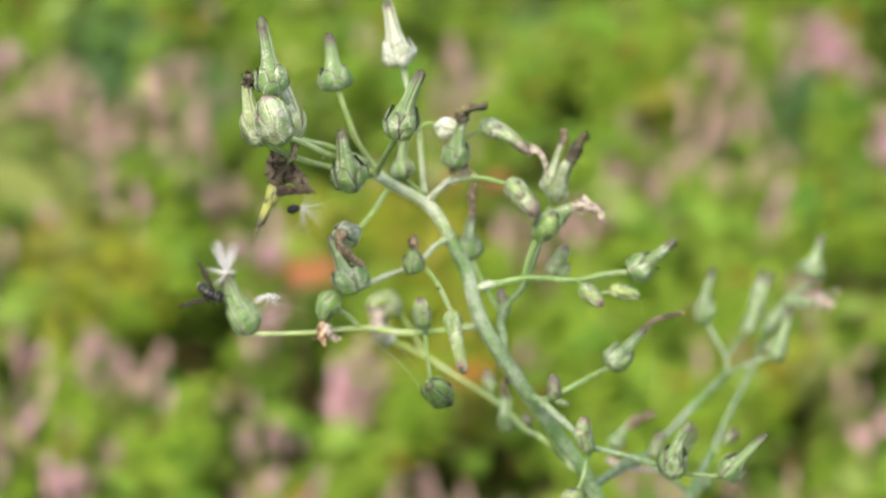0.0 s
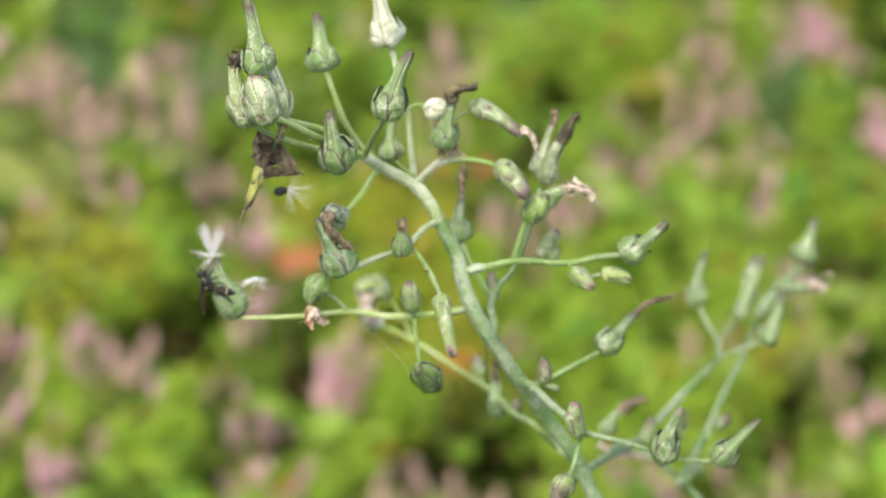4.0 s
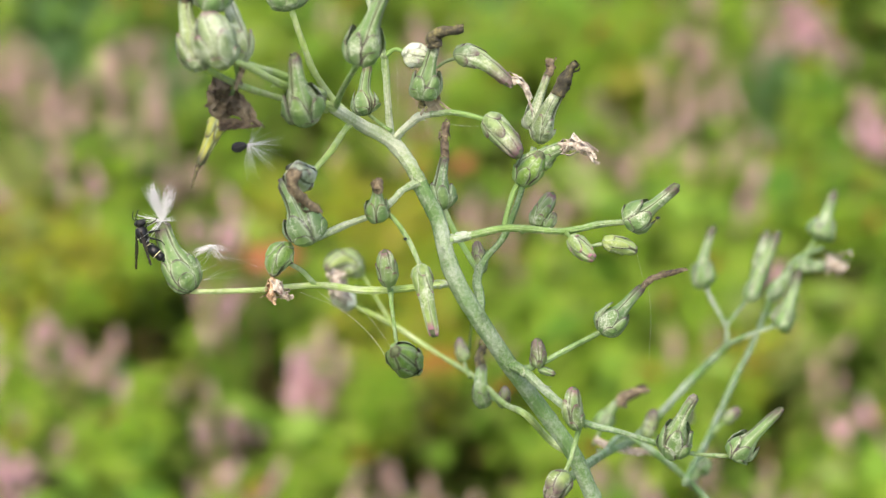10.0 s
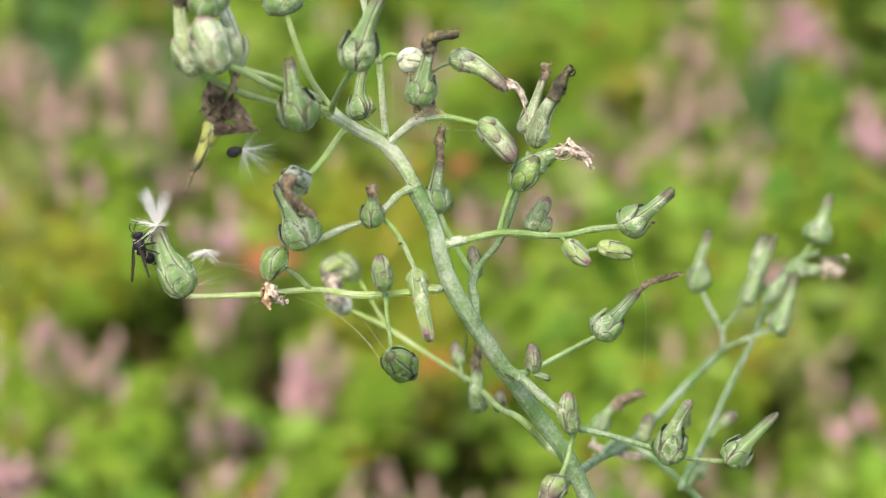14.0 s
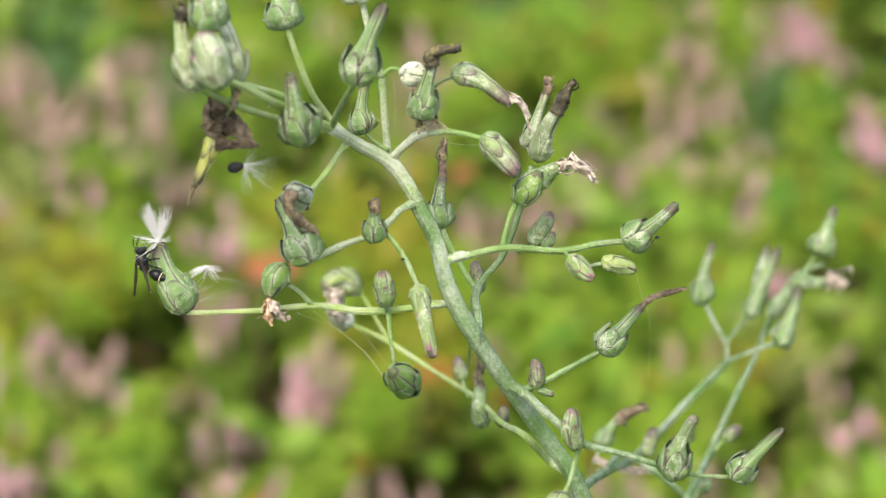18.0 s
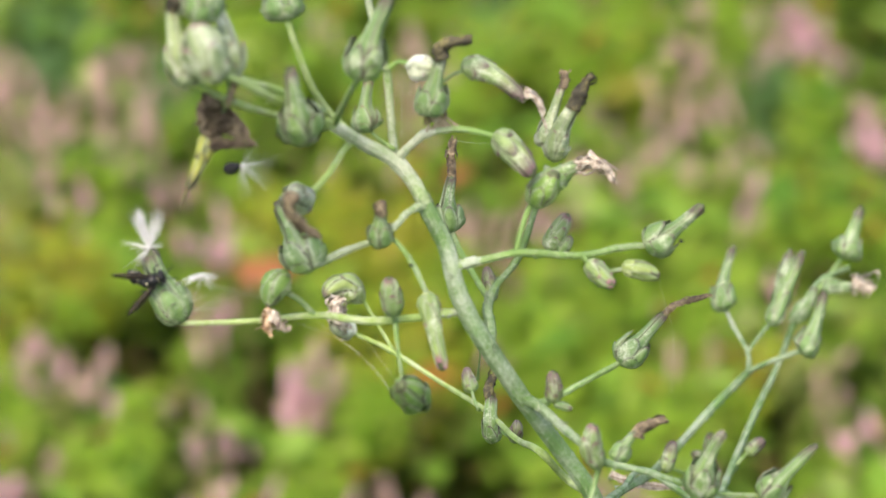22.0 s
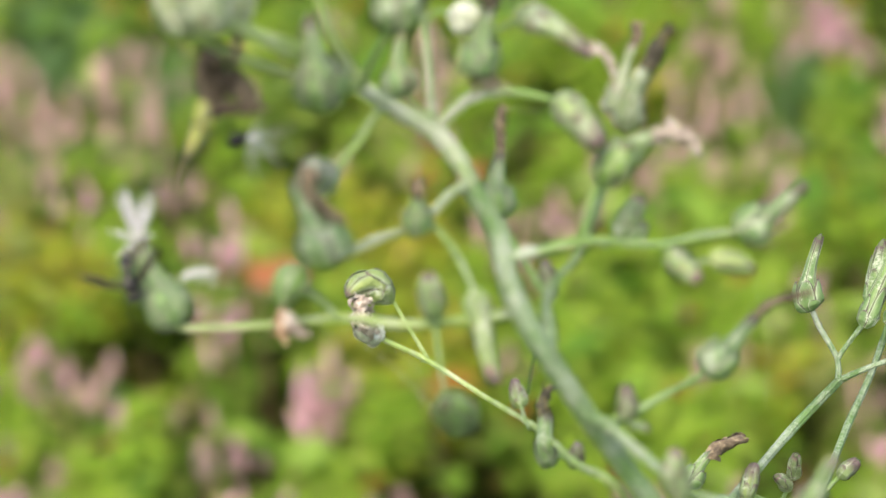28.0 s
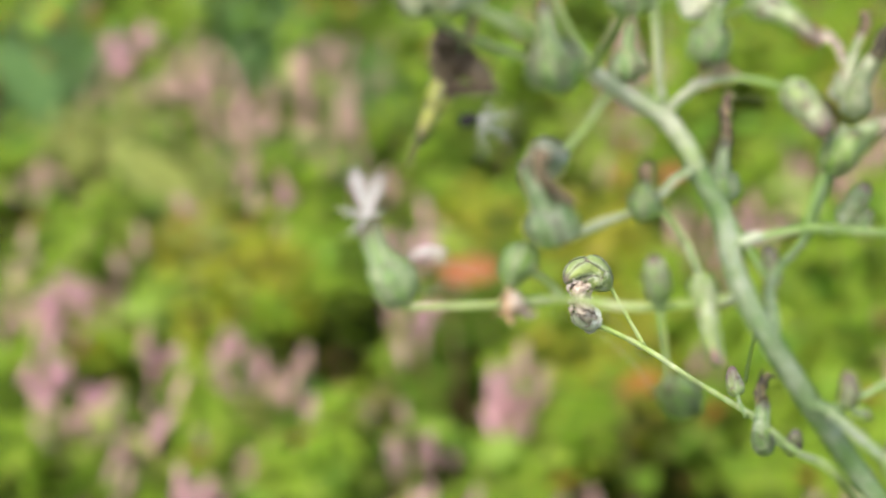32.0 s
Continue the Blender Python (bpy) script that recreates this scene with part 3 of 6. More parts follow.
withered("withered_corolla", (-4.75, -4.28, 86.27), (-4.45, -4.48, 86.42), (-4.13, -4.70, 86.22), 0.38, 0.32, petal_cream)
twig("branch", [(-6.30, -5.16, 83.21), (-6.29, -4.82, 83.46), (-6.34, -4.51, 83.66), (-6.19, -4.26, 83.95), (-5.81, -4.06, 84.39), (-5.46, -3.74, 85.30), (-5.27, -3.54, 85.97)], [0.117, 0.117, 0.098, 0.074, 0.069, 0.064, 0.064])
flower_head("cylinder", (-5.13, -3.50, 86.05), (-5.05, -3.48, 86.58), (-4.77, -3.44, 87.14), 0.5, powder=0.4)
withered("withered_corolla", (-4.82, -3.48, 87.04), (-4.70, -3.45, 87.34), (-4.52, -3.42, 87.65), 0.38, 0.34, withered_dark)
flower_head("flask", (-5.25, -3.21, 86.20), (-5.21, -3.04, 86.57), (-4.97, -2.82, 87.28), 0.46, powder=0.4)
withered("withered_corolla", (-5.02, -2.87, 87.17), (-4.96, -2.82, 87.28), (-4.95, -2.74, 87.46), 0.18, 0.29, withered_brown)
twig("branch", [(-6.32, -4.36, 83.74), (-6.61, -3.42, 83.85), (-6.82, -2.72, 83.94), (-6.97, -2.39, 84.18)], [0.059, 0.065, 0.060, 0.060])
flower_head("flask", (-6.98, -2.41, 84.14), (-7.04, -2.19, 84.60), (-6.93, -1.95, 85.13), 0.57)
withered("withered_corolla", (-6.94, -1.98, 85.05), (-6.97, -1.84, 85.35), (-6.90, -1.68, 85.69), 0.19, 0.24, withered_brown)
twig("stalk", [(-6.29, -4.21, 83.58), (-6.28, -3.98, 83.61)], [0.044, 0.040])
flower_head("bud", (-6.27, -4.00, 83.57), (-6.29, -3.71, 83.72), (-6.35, -3.39, 83.92), 0.32, tip='purple')
twig("branch", [(-6.77, -4.99, 83.80), (-7.04, -5.36, 83.96), (-7.20, -5.46, 83.99), (-7.67, -5.58, 83.97), (-8.51, -5.68, 83.98), (-9.34, -5.73, 84.11), (-10.49, -5.86, 84.06), (-11.68, -5.97, 84.08)], [0.097, 0.092, 0.077, 0.082, 0.077, 0.072, 0.058, 0.053], "pale yellow-green stalk")
flower_head("cone", (-11.61, -5.95, 84.11), (-11.99, -5.70, 84.64), (-12.23, -5.42, 85.25), 0.75, tip='open')
twig("stalk", [(-9.36, -5.73, 84.11), (-9.61, -5.80, 84.43), (-9.83, -5.92, 84.65)], [0.058, 0.053, 0.048])
flower_head("ball", (-9.81, -5.72, 84.84), (-10.03, -5.97, 84.79), (-10.14, -6.06, 84.42), 0.54, tip='ball')
withered("withered_corolla", (-10.10, -6.06, 84.35), (-10.15, -6.22, 84.25), (-10.12, -6.32, 84.02), 0.31, 0.40, petal_orange)
withered("withered_corolla", (-10.06, -6.12, 84.38), (-9.98, -6.3, 84.22), (-9.82, -6.35, 84.1), 0.26, 0.36, petal_cream)
twig("stalk", [(-7.98, -5.79, 83.99), (-8.00, -5.92, 84.17), (-8.02, -5.98, 84.29)], [0.048, 0.043, 0.043])
flower_head("bud", (-8.00, -5.91, 84.19), (-8.03, -5.95, 84.59), (-8.07, -5.90, 84.93), 0.42, tip='star')
twig("stalk", [(-7.97, -5.77, 84.03), (-7.92, -6.32, 83.79), (-7.84, -6.65, 83.31)], [0.058, 0.043, 0.038])
flower_head("ball", (-7.50, -6.19, 82.65), (-7.70, -7.02, 83.23), (-7.88, -7.66, 83.75), 0.63, tip='ball')
twig("branch", [(-7.41, -4.55, 85.70), (-7.75, -4.98, 85.71), (-7.98, -5.27, 85.57), (-8.29, -5.45, 85.42), (-8.81, -5.62, 85.29), (-9.32, -5.82, 85.11), (-9.55, -5.86, 85.02)], [0.097, 0.077, 0.067, 0.067, 0.072, 0.072, 0.067], "stem dusted white with mildew")
flower_head("flask", (-8.21, -5.57, 85.41), (-8.20, -5.74, 85.83), (-8.20, -5.69, 86.2), 0.48, tip='brown')
withered("withered_corolla", (-8.19, -5.8, 86.08), (-8.19, -5.84, 86.2), (-8.17, -5.8, 86.33), 0.25, 0.33, withered_brown)
twig("stalk", [(-8.10, -5.31, 85.47), (-7.87, -5.68, 85.41), (-7.64, -6.00, 85.19), (-7.40, -6.31, 84.77)], [0.053, 0.053, 0.052, 0.057])
flower_head("cylinder", (-7.39, -6.29, 84.81), (-7.31, -6.57, 84.33), (-7.13, -6.86, 83.6), 0.43, tip='pink')
flower_head("flask", (-9.47, -5.87, 85.08), (-9.66, -5.76, 85.58), (-9.99, -5.26, 86.07), 0.79)
twig("mildew_collar", [(-6.86, -5.02, 84.73), (-6.74, -5.04, 84.76), (-6.6, -5.06, 84.8), (-6.44, -5.09, 84.86)], [0.085, 0.104, 0.1, 0.072], "thick white felt of mildew")
twig("mildew_collar", [(-6.95, -5.25, 83.92), (-7.08, -5.4, 83.97), (-7.2, -5.46, 83.99)], [0.08, 0.1, 0.07], "thick white felt of mildew")
# heads near the top
twig("branch", [(-8.67, -4.63, 86.95), (-8.83, -4.70, 86.80), (-9.06, -5.22, 86.62), (-9.33, -5.73, 86.48), (-9.46, -5.78, 86.37)], [0.072, 0.067, 0.062, 0.062, 0.057], "pale yellow-green stalk")
flower_head("ball", (-9.45, -5.80, 86.33), (-9.60, -6.52, 86.68), (-9.65, -7.60, 87.21), 0.56, powder=1.0)
withered("withered_beak", (-9.62, -7.76, 87.33), (-9.62, -7.74, 86.89), (-9.23, -7.51, 86.44), 0.3, 0.34, withered_brown)
flower_head("flask", (-9.47, -6.77, 88.04), (-9.55, -7.15, 88.6), (-9.63, -7.04, 89.3), 0.8)
twig("stalk", [(-8.98, -5.07, 87.43), (-8.82, -5.86, 88.10), (-8.57, -6.43, 88.77), (-8.42, -6.52, 89.05)], [0.067, 0.061, 0.060, 0.064])
flower_head("flask", (-8.42, -6.55, 88.98), (-8.33, -6.71, 89.59), (-7.97, -6.55, 90.41), 0.72)
twig("stalk", [(-7.96, -4.33, 86.64), (-8.18, -4.09, 86.69), (-8.41, -4.01, 86.86)], [0.043, 0.039, 0.039])
flower_head("flask", (-8.41, -4.02, 86.83), (-8.47, -3.85, 87.20), (-8.39, -3.61, 87.72), 0.55, tip='brown')
twig("shoot", [(-7.97, -4.22, 86.41), (-8.02, -4.15, 87.04), (-8.07, -4.04, 87.73), (-8.09, -4.00, 88.06)], [0.087, 0.082, 0.077, 0.072], "stem dusted white with mildew")
twig("stalk", [(-8.08, -4.02, 88.01), (-7.90, -4.06, 88.17), (-7.69, -4.17, 88.16)], [0.048, 0.043, 0.043])
flower_head("ball", (-7.69, -4.20, 88.10), (-7.48, -4.39, 88.18), (-7.25, -4.50, 88.18), 0.50, powder=1)
# heads of the crown
flower_head("flask", (-8.46, -3.33, 89.25), (-8.60, -3.31, 89.79), (-8.79, -3.02, 90.63), 0.77, powder=1)
twig("stalk", [(-8.09, -4.04, 87.98), (-8.31, -3.70, 88.71), (-8.41, -3.52, 89.09), (-8.47, -3.40, 89.36)], [0.072, 0.072, 0.067, 0.067], "stem dusted white with mildew")
twig("stalk", [(-8.61, -4.45, 86.86), (-9.08, -4.61, 87.46), (-9.39, -4.96, 88.14), (-9.58, -5.10, 88.78), (-9.77, -5.05, 89.36)], [0.078, 0.072, 0.066, 0.066, 0.060], "pale yellow-green stalk")
flower_head("flask", (-9.79, -5.07, 89.32), (-9.87, -4.86, 89.77), (-9.96, -4.55, 90.44), 0.71)
twig("stalk", [(-9.19, -4.97, 87.64), (-9.85, -5.94, 88.40), (-10.38, -6.98, 89.01), (-10.79, -7.84, 89.53)], [0.083, 0.081, 0.075, 0.068], "pale yellow-green stalk")
twig("stalk", [(-9.13, -5.09, 87.38), (-9.86, -5.93, 87.94), (-10.62, -7.12, 88.71), (-11.12, -8.11, 89.42)], [0.072, 0.071, 0.064, 0.063], "pale yellow-green stalk")
flower_head("flask", (-11.02, -7.86, 90.44), (-11.01, -7.80, 91.03), (-11.20, -7.39, 91.92), 0.70)
flower_head("ball", (-10.77, -8.26, 89.58), (-10.91, -8.45, 90.11), (-11.11, -8.24, 90.56), 0.82, powder=0.6)
flower_head("flask", (-11.1, -8.10, 89.44), (-11.4, -8.02, 90.08), (-11.46, -7.73, 90.72), 0.66, powder=0.5)
withered("withered_corolla", (-11.44, -7.83, 90.49), (-11.45, -7.85, 90.68), (-11.36, -7.90, 90.82), 0.3, 0.46, withered_dark)
flower_head("flask", (-10.72, -7.48, 89.35), (-10.62, -7.45, 89.89), (-10.92, -7.13, 90.57), 0.64, powder=0.5)
withered("dry_scale", (-10.48, -7.50, 89.37), (-10.53, -7.59, 89.17), (-10.63, -7.71, 88.92), 0.22, 0.16, withered_brown)
# head beside the white bud, with a bent beak
twig("branch", [(-7.96, -4.23, 86.38), (-7.71, -4.31, 86.68), (-7.44, -4.40, 86.96), (-7.17, -4.47, 87.05)], [0.097, 0.087, 0.087, 0.077], "stem dusted white with mildew")
twig("stalk", [(-7.25, -4.47, 87.04), (-7.12, -4.47, 87.05), (-6.78, -4.55, 87.11), (-6.19, -4.61, 86.99)], [0.072, 0.072, 0.062, 0.053])
flower_head("bud", (-6.23, -4.59, 87.03), (-5.90, -4.81, 86.80), (-5.56, -5.09, 86.43), 0.50, tip='tipped')
web_of_skin([(-7.4, -4.44, 87.02), (-6.78, -4.5, 87.08)], [(-7.46, -4.5, 87.36), (-7.08, -4.44, 87.44)], scale_straw)
withered("dry_scale", (-7.38, -4.47, 87.2), (-7.4, -4.5, 87.3), (-7.4, -4.55, 87.44), 0.2, 0.12, withered_dark)
withered("dry_scale", (-7.1, -4.42, 87.22), (-7.08, -4.44, 87.32), (-7.1, -4.5, 87.48), 0.12, 0.1, withered_brown)
flower_head("flask", (-7.33, -4.64, 87.41), (-7.28, -4.62, 87.92), (-7.12, -4.55, 88.54), 0.62)
withered("withered_beak", (-7.14, -4.59, 88.46), (-7.12, -4.58, 88.70), (-6.63, -4.65, 88.81), 0.36, 0.3, withered_dark)
twig("stalk", [(-7.12, -4.21, 87.86), (-6.94, -4.15, 87.97), (-6.75, -4.22, 88.06)], [0.034, 0.034, 0.038])
flower_head("cylinder", (-6.79, -4.20, 88.10), (-6.31, -4.33, 88.07), (-5.71, -4.53, 87.63), 0.47, tip='tipped')
withered("withered_corolla", (-5.79, -4.50, 87.69), (-5.52, -4.52, 87.65), (-5.33, -4.65, 87.14), 0.31, 0.15, petal_cream)
twig("stalk", [(-5.50, -4.22, 84.50), (-5.33, -4.01, 84.48), (-5.20, -3.81, 84.45)], [0.044, 0.044, 0.044])
flower_head("bud", (-5.22, -3.82, 84.43), (-5.09, -3.68, 84.72), (-4.88, -3.53, 85.03), 0.41, tip='star')
flower_head("bud", (-5.03, -3.91, 84.45), (-4.95, -3.95, 84.61), (-4.86, -3.88, 84.77), 0.24)
# hanging dry head
twig("stalk", [(-10.64, -7.87, 89.47), (-10.62, -7.44, 88.97), (-10.78, -7.03, 88.43)], [0.041, 0.041, 0.037])
withered("dry_leaf", (-10.89, -7.28, 88.83), (-11.01, -7.03, 88.43), (-10.92, -6.98, 88.05), 0.30, 0.46, leaf_dry)
withered("dry_leaf", (-10.85, -7.03, 88.43), (-10.59, -7.02, 88.21), (-10.24, -7.15, 87.93), 0.44, 0.16, leaf_dry)
withered("dry_leaf", (-10.99, -7.13, 87.96), (-10.64, -7.13, 87.96), (-10.32, -7.15, 87.93), 0.20, 0.10, leaf_dry)
flower_head("cylinder", (-10.96, -6.98, 88.07), (-11.13, -7.05, 87.67), (-11.36, -7.17, 87.18), 0.36, tip='yellow')
withered("withered_corolla", (-11.34, -7.15, 87.22), (-11.41, -7.21, 87.09), (-11.49, -7.33, 86.84), 0.14, 0.08, withered_dark)
# lower shoots
twig("branch", [(-5.68, -5.25, 82.2), (-5.45, -5.75, 82.33), (-5.10, -6.37, 82.27), (-4.75, -7.03, 82.26), (-4.43, -7.33, 82.09), (-3.72, -7.41, 81.92), (-2.89, -7.52, 81.70)], [0.12, 0.107, 0.092, 0.081, 0.076, 0.062, 0.062])
twig("stalk", [(-2.95, -7.52, 81.70), (-2.36, -7.40, 81.47), (-1.49, -7.25, 81.32)], [0.057, 0.048, 0.048])
flower_head("urn", (-2.69, -7.59, 81.53), (-2.66, -7.72, 82.21), (-2.34, -7.65, 82.82), 0.64)
flower_head("urn", (-1.53, -7.25, 81.32), (-1.28, -7.29, 81.72), (-0.70, -7.22, 82.34), 0.60)
flower_head("bud", (-4.49, -7.46, 82.06), (-4.61, -7.58, 82.51), (-4.58, -7.50, 82.91), 0.41, tip='star')
twig("stalk", [(-4.45, -7.35, 82.05), (-4.61, -7.77, 81.62), (-4.77, -7.95, 81.23)], [0.057, 0.052, 0.052])
flower_head("bud", (-4.74, -7.94, 81.27), (-4.88, -8.19, 81.21), (-5.03, -8.32, 80.93), 0.50, tip='purple')
withered("withered_corolla", (-4.98, -8.28, 81.0), (-4.96, -8.33, 80.9), (-4.9, -8.36, 80.76), 0.2, 0.26, petal_orange)
twig("stalk", [(-5.40, -5.69, 82.29), (-5.29, -5.85, 82.44), (-5.21, -5.90, 82.57)], [0.049, 0.044, 0.044])
flower_head("bud", (-5.22, -5.93, 82.51), (-5.21, -5.92, 82.76), (-5.24, -5.87, 83.09), 0.34, tip='purple')
flower_head("bud", (-5.19, -5.94, 82.47), (-5.04, -6.05, 82.48), (-4.88, -6.17, 82.47), 0.17)
twig("branch", [(-5.45, -5.50, 82.23), (-5.06, -5.08, 82.19), (-4.57, -4.61, 82.24), (-3.89, -4.11, 82.38)], [0.078, 0.069, 0.064, 0.060])
flower_head("urn", (-3.95, -4.14, 82.32), (-3.58, -3.96, 82.71), (-3.13, -3.75, 83.16), 0.63)
withered("withered_corolla", (-3.17, -3.76, 83.12), (-2.88, -3.67, 83.32), (-2.35, -3.61, 83.44), 0.16, 0.19, withered_brown)
# shoots behind the main stem
twig("branch", [(-4.46, -4.91, 80.12), (-4.85, -4.29, 80.03), (-5.38, -4.6, 80.8), (-5.76, -2.17, 79.78), (-6.31, 1.73, 78.37), (-7.11, 4.18, 77.68), (-8.16, 5.03, 78.01), (-9.01, 5.20, 78.37)], [0.1, 0.083, 0.075, 0.069, 0.059, 0.055, 0.056, 0.051], "pale yellow-green shoot")
twig("stalk", [(-8.14, 5.04, 78.03), (-8.48, 5.27, 78.54), (-8.77, 5.48, 78.99), (-8.98, 5.58, 79.19)], [0.042, 0.042, 0.037, 0.037], "pale yellow-green stalk")
flower_head("ball", (-8.78, 5.45, 78.93), (-9.18, 5.40, 79.31), (-9.58, 5.03, 79.26), 0.65, tip='dark')
withered("withered_corolla", (-9.26, 4.83, 79.33), (-9.32, 4.65, 79.19), (-9.22, 4.54, 78.94), 0.58, 0.60, petal_cream)
flower_head("ball", (-8.97, 5.21, 78.41), (-9.19, 5.06, 78.58), (-9.45, 4.85, 78.88), 0.51, powder=1)
withered("withered_corolla", (-9.10, 4.69, 78.77), (-9.21, 4.44, 78.98), (-9.34, 4.52, 79.16), 0.40, 0.44, petal_cream)
twig("stalk", [(-6.40, 1.71, 78.36), (-6.49, 2.30, 78.28), (-6.54, 2.89, 78.21)], [0.041, 0.036, 0.036])
flower_head("bud", (-6.52, 2.86, 78.16), (-6.58, 3.00, 78.32), (-6.65, 3.22, 78.56), 0.32, tip='purple')
twig("stalk", [(-6.43, 2.13, 78.83), (-6.40, 1.06, 79.82), (-6.37, -0.84, 81.32), (-6.34, -2.98, 82.69)], [0.032, 0.027, 0.030, 0.034])
flower_head("cylinder", (-6.12, 0.44, 78.38), (-6.20, 0.24, 78.90), (-6.17, 0.57, 79.26), 0.45)
withered("withered_corolla", (-6.17, 0.49, 79.17), (-6.23, 0.67, 79.38), (-6.10, 0.89, 79.61), 0.31, 0.29, withered_dark)
twig("stalk", [(-6.00, -0.33, 78.98), (-5.89, -0.84, 79.13), (-5.77, -0.84, 79.13)], [0.035, 0.035, 0.035])
flower_head("bud", (-5.77, -0.89, 79.07), (-5.74, -1.22, 79.44), (-5.71, -1.09, 79.57), 0.29, tip='purple')
twig("branch", [(-4.49, -4.60, 79.43), (-3.66, -0.46, 77.70), (-2.72, 4.36, 75.48), (-2.04, 6.20, 75.15), (-1.27, 7.44, 75.36), (-0.39, 8.17, 75.93)], [0.111, 0.109, 0.105, 0.102, 0.104, 0.100], "greyish mildewed shoot")
twig("stalk", [(-0.41, 8.16, 75.91), (-0.43, 8.35, 76.30), (-0.74, 8.59, 76.82), (-0.91, 8.75, 77.17)], [0.075, 0.065, 0.060, 0.060], "greyish mildewed shoot")
flower_head("flask", (-0.90, 8.72, 77.12), (-0.96, 8.96, 77.64), (-0.71, 9.34, 78.45), 0.60)
twig("stalk", [(-0.43, 8.34, 76.28), (-0.20, 8.47, 76.59), (0.12, 8.64, 76.93)], [0.055, 0.055, 0.055], "greyish mildewed shoot")
flower_head("cylinder", (0.07, 8.59, 76.83), (0.35, 8.87, 77.42), (0.81, 9.28, 78.32), 0.45)
twig("stalk", [(-0.39, 8.17, 75.93), (0.14, 8.26, 76.14), (0.77, 8.36, 76.33)], [0.075, 0.065, 0.060], "greyish mildewed shoot")
flower_head("flask", (0.72, 8.34, 76.29), (1.00, 8.52, 76.69), (1.26, 8.92, 77.52), 0.64)
twig("branch", [(-1.83, 0.87, 76.30), (-1.02, 5.22, 75.02), (-0.24, 7.81, 75.15), (0.34, 9.07, 75.66), (0.80, 9.89, 76.41), (1.28, 10.21, 77.11), (1.97, 10.35, 77.41)], [0.092, 0.092, 0.085, 0.081, 0.076, 0.071, 0.066], "greyish mildewed shoot")
twig("stalk", [(0.78, 9.85, 76.35), (1.16, 10.08, 76.83), (1.49, 10.25, 77.19), (1.81, 10.45, 77.61)], [0.070, 0.070, 0.064, 0.059])
flower_head("flask", (1.84, 10.43, 77.57), (2.00, 10.61, 77.97), (2.24, 10.93, 78.65), 0.71)
flower_head("cylinder", (1.35, 10.19, 77.07), (1.69, 10.17, 77.00), (2.08, 10.17, 77.00), 0.46)
withered("withered_corolla", (2.02, 10.18, 77.03), (2.28, 10.17, 77.00), (2.46, 10.10, 76.89), 0.46, 0.69, petal_cream)
flower_head("cylinder", (0.66, 9.82, 76.29), (1.05, 10.02, 76.70), (1.18, 10.17, 77.00), 0.43)
flower_head("bud", (0.46, 10.31, 76.35), (0.55, 10.56, 76.89), (0.69, 10.90, 77.61), 0.46)
twig("stalk", [(-3.63, 4.28, 75.38), (-3.48, 4.91, 75.34), (-3.44, 4.98, 75.47)], [0.052, 0.048, 0.048])
flower_head("flask", (-3.46, 4.95, 75.41), (-3.27, 5.09, 75.73), (-2.99, 5.23, 76.03), 0.50)
withered("withered_corolla", (-3.01, 5.16, 75.88), (-2.89, 5.26, 76.08), (-2.43, 5.32, 76.21), 0.35, 0.37, withered_brown)
flower_head("bud", (-2.45, 4.36, 75.49), (-2.36, 4.60, 75.74), (-2.25, 4.77, 76.02), 0.33, tip='purple')
twig("stalk", [(-2.15, 5.98, 74.67), (-1.67, 6.38, 74.30), (-1.44, 6.51, 74.57)], [0.044, 0.044, 0.044])
flower_head("bud", (-1.47, 6.47, 74.52), (-1.57, 6.35, 74.74), (-1.75, 6.13, 74.99), 0.29, powder=0.7)
flower_head("bud", (-1.35, 6.57, 74.69), (-1.37, 6.47, 75.00), (-1.35, 6.30, 75.37), 0.29, powder=0.7)
twig("stalk", [(-0.84, 5.65, 74.97), (-0.69, 5.73, 75.11), (-0.53, 5.78, 75.24)], [0.048, 0.048, 0.044])
flower_head("bud", (-0.62, 5.75, 75.15), (-0.45, 5.81, 75.31), (-0.23, 5.88, 75.45), 0.32, tip='purple')
twig("branch", [(-3.66, -0.46, 77.70), (-3.09, 2.36, 76.63), (-2.42, 2.11, 76.36), (-1.52, 2.34, 75.40), (-0.74, 1.72, 74.72)], [0.07, 0.08, 0.085, 0.09, 0.09], "greyish mildewed shoot")
withered("dry_leaf", (-3.68, 3.05, 76.18), (-3.11, 2.90, 76.01), (-2.28, 2.85, 75.95), 0.13, 0.16, petal_cream)
flower_head("cylinder", (-0.98, 4.57, 74.73), (-1.33, 4.46, 74.62), (-1.42, 4.22, 74.35), 0.48)


# the stem goes on down to its root among the leaves
twig("lower_stem", [(-4.14, -5.30, 79.52), (-3.98, -5.37, 79.13), (-3.66, -5.29, 77.89), (-0.9, -4.4, 68.0), (-0.3, -1.8, 42.0), (0.1, -0.2, 6.0), (0.0, 0.0, -38.5)], [0.165, 0.185, 0.2, 0.26, 0.38, 0.5, 0.58])


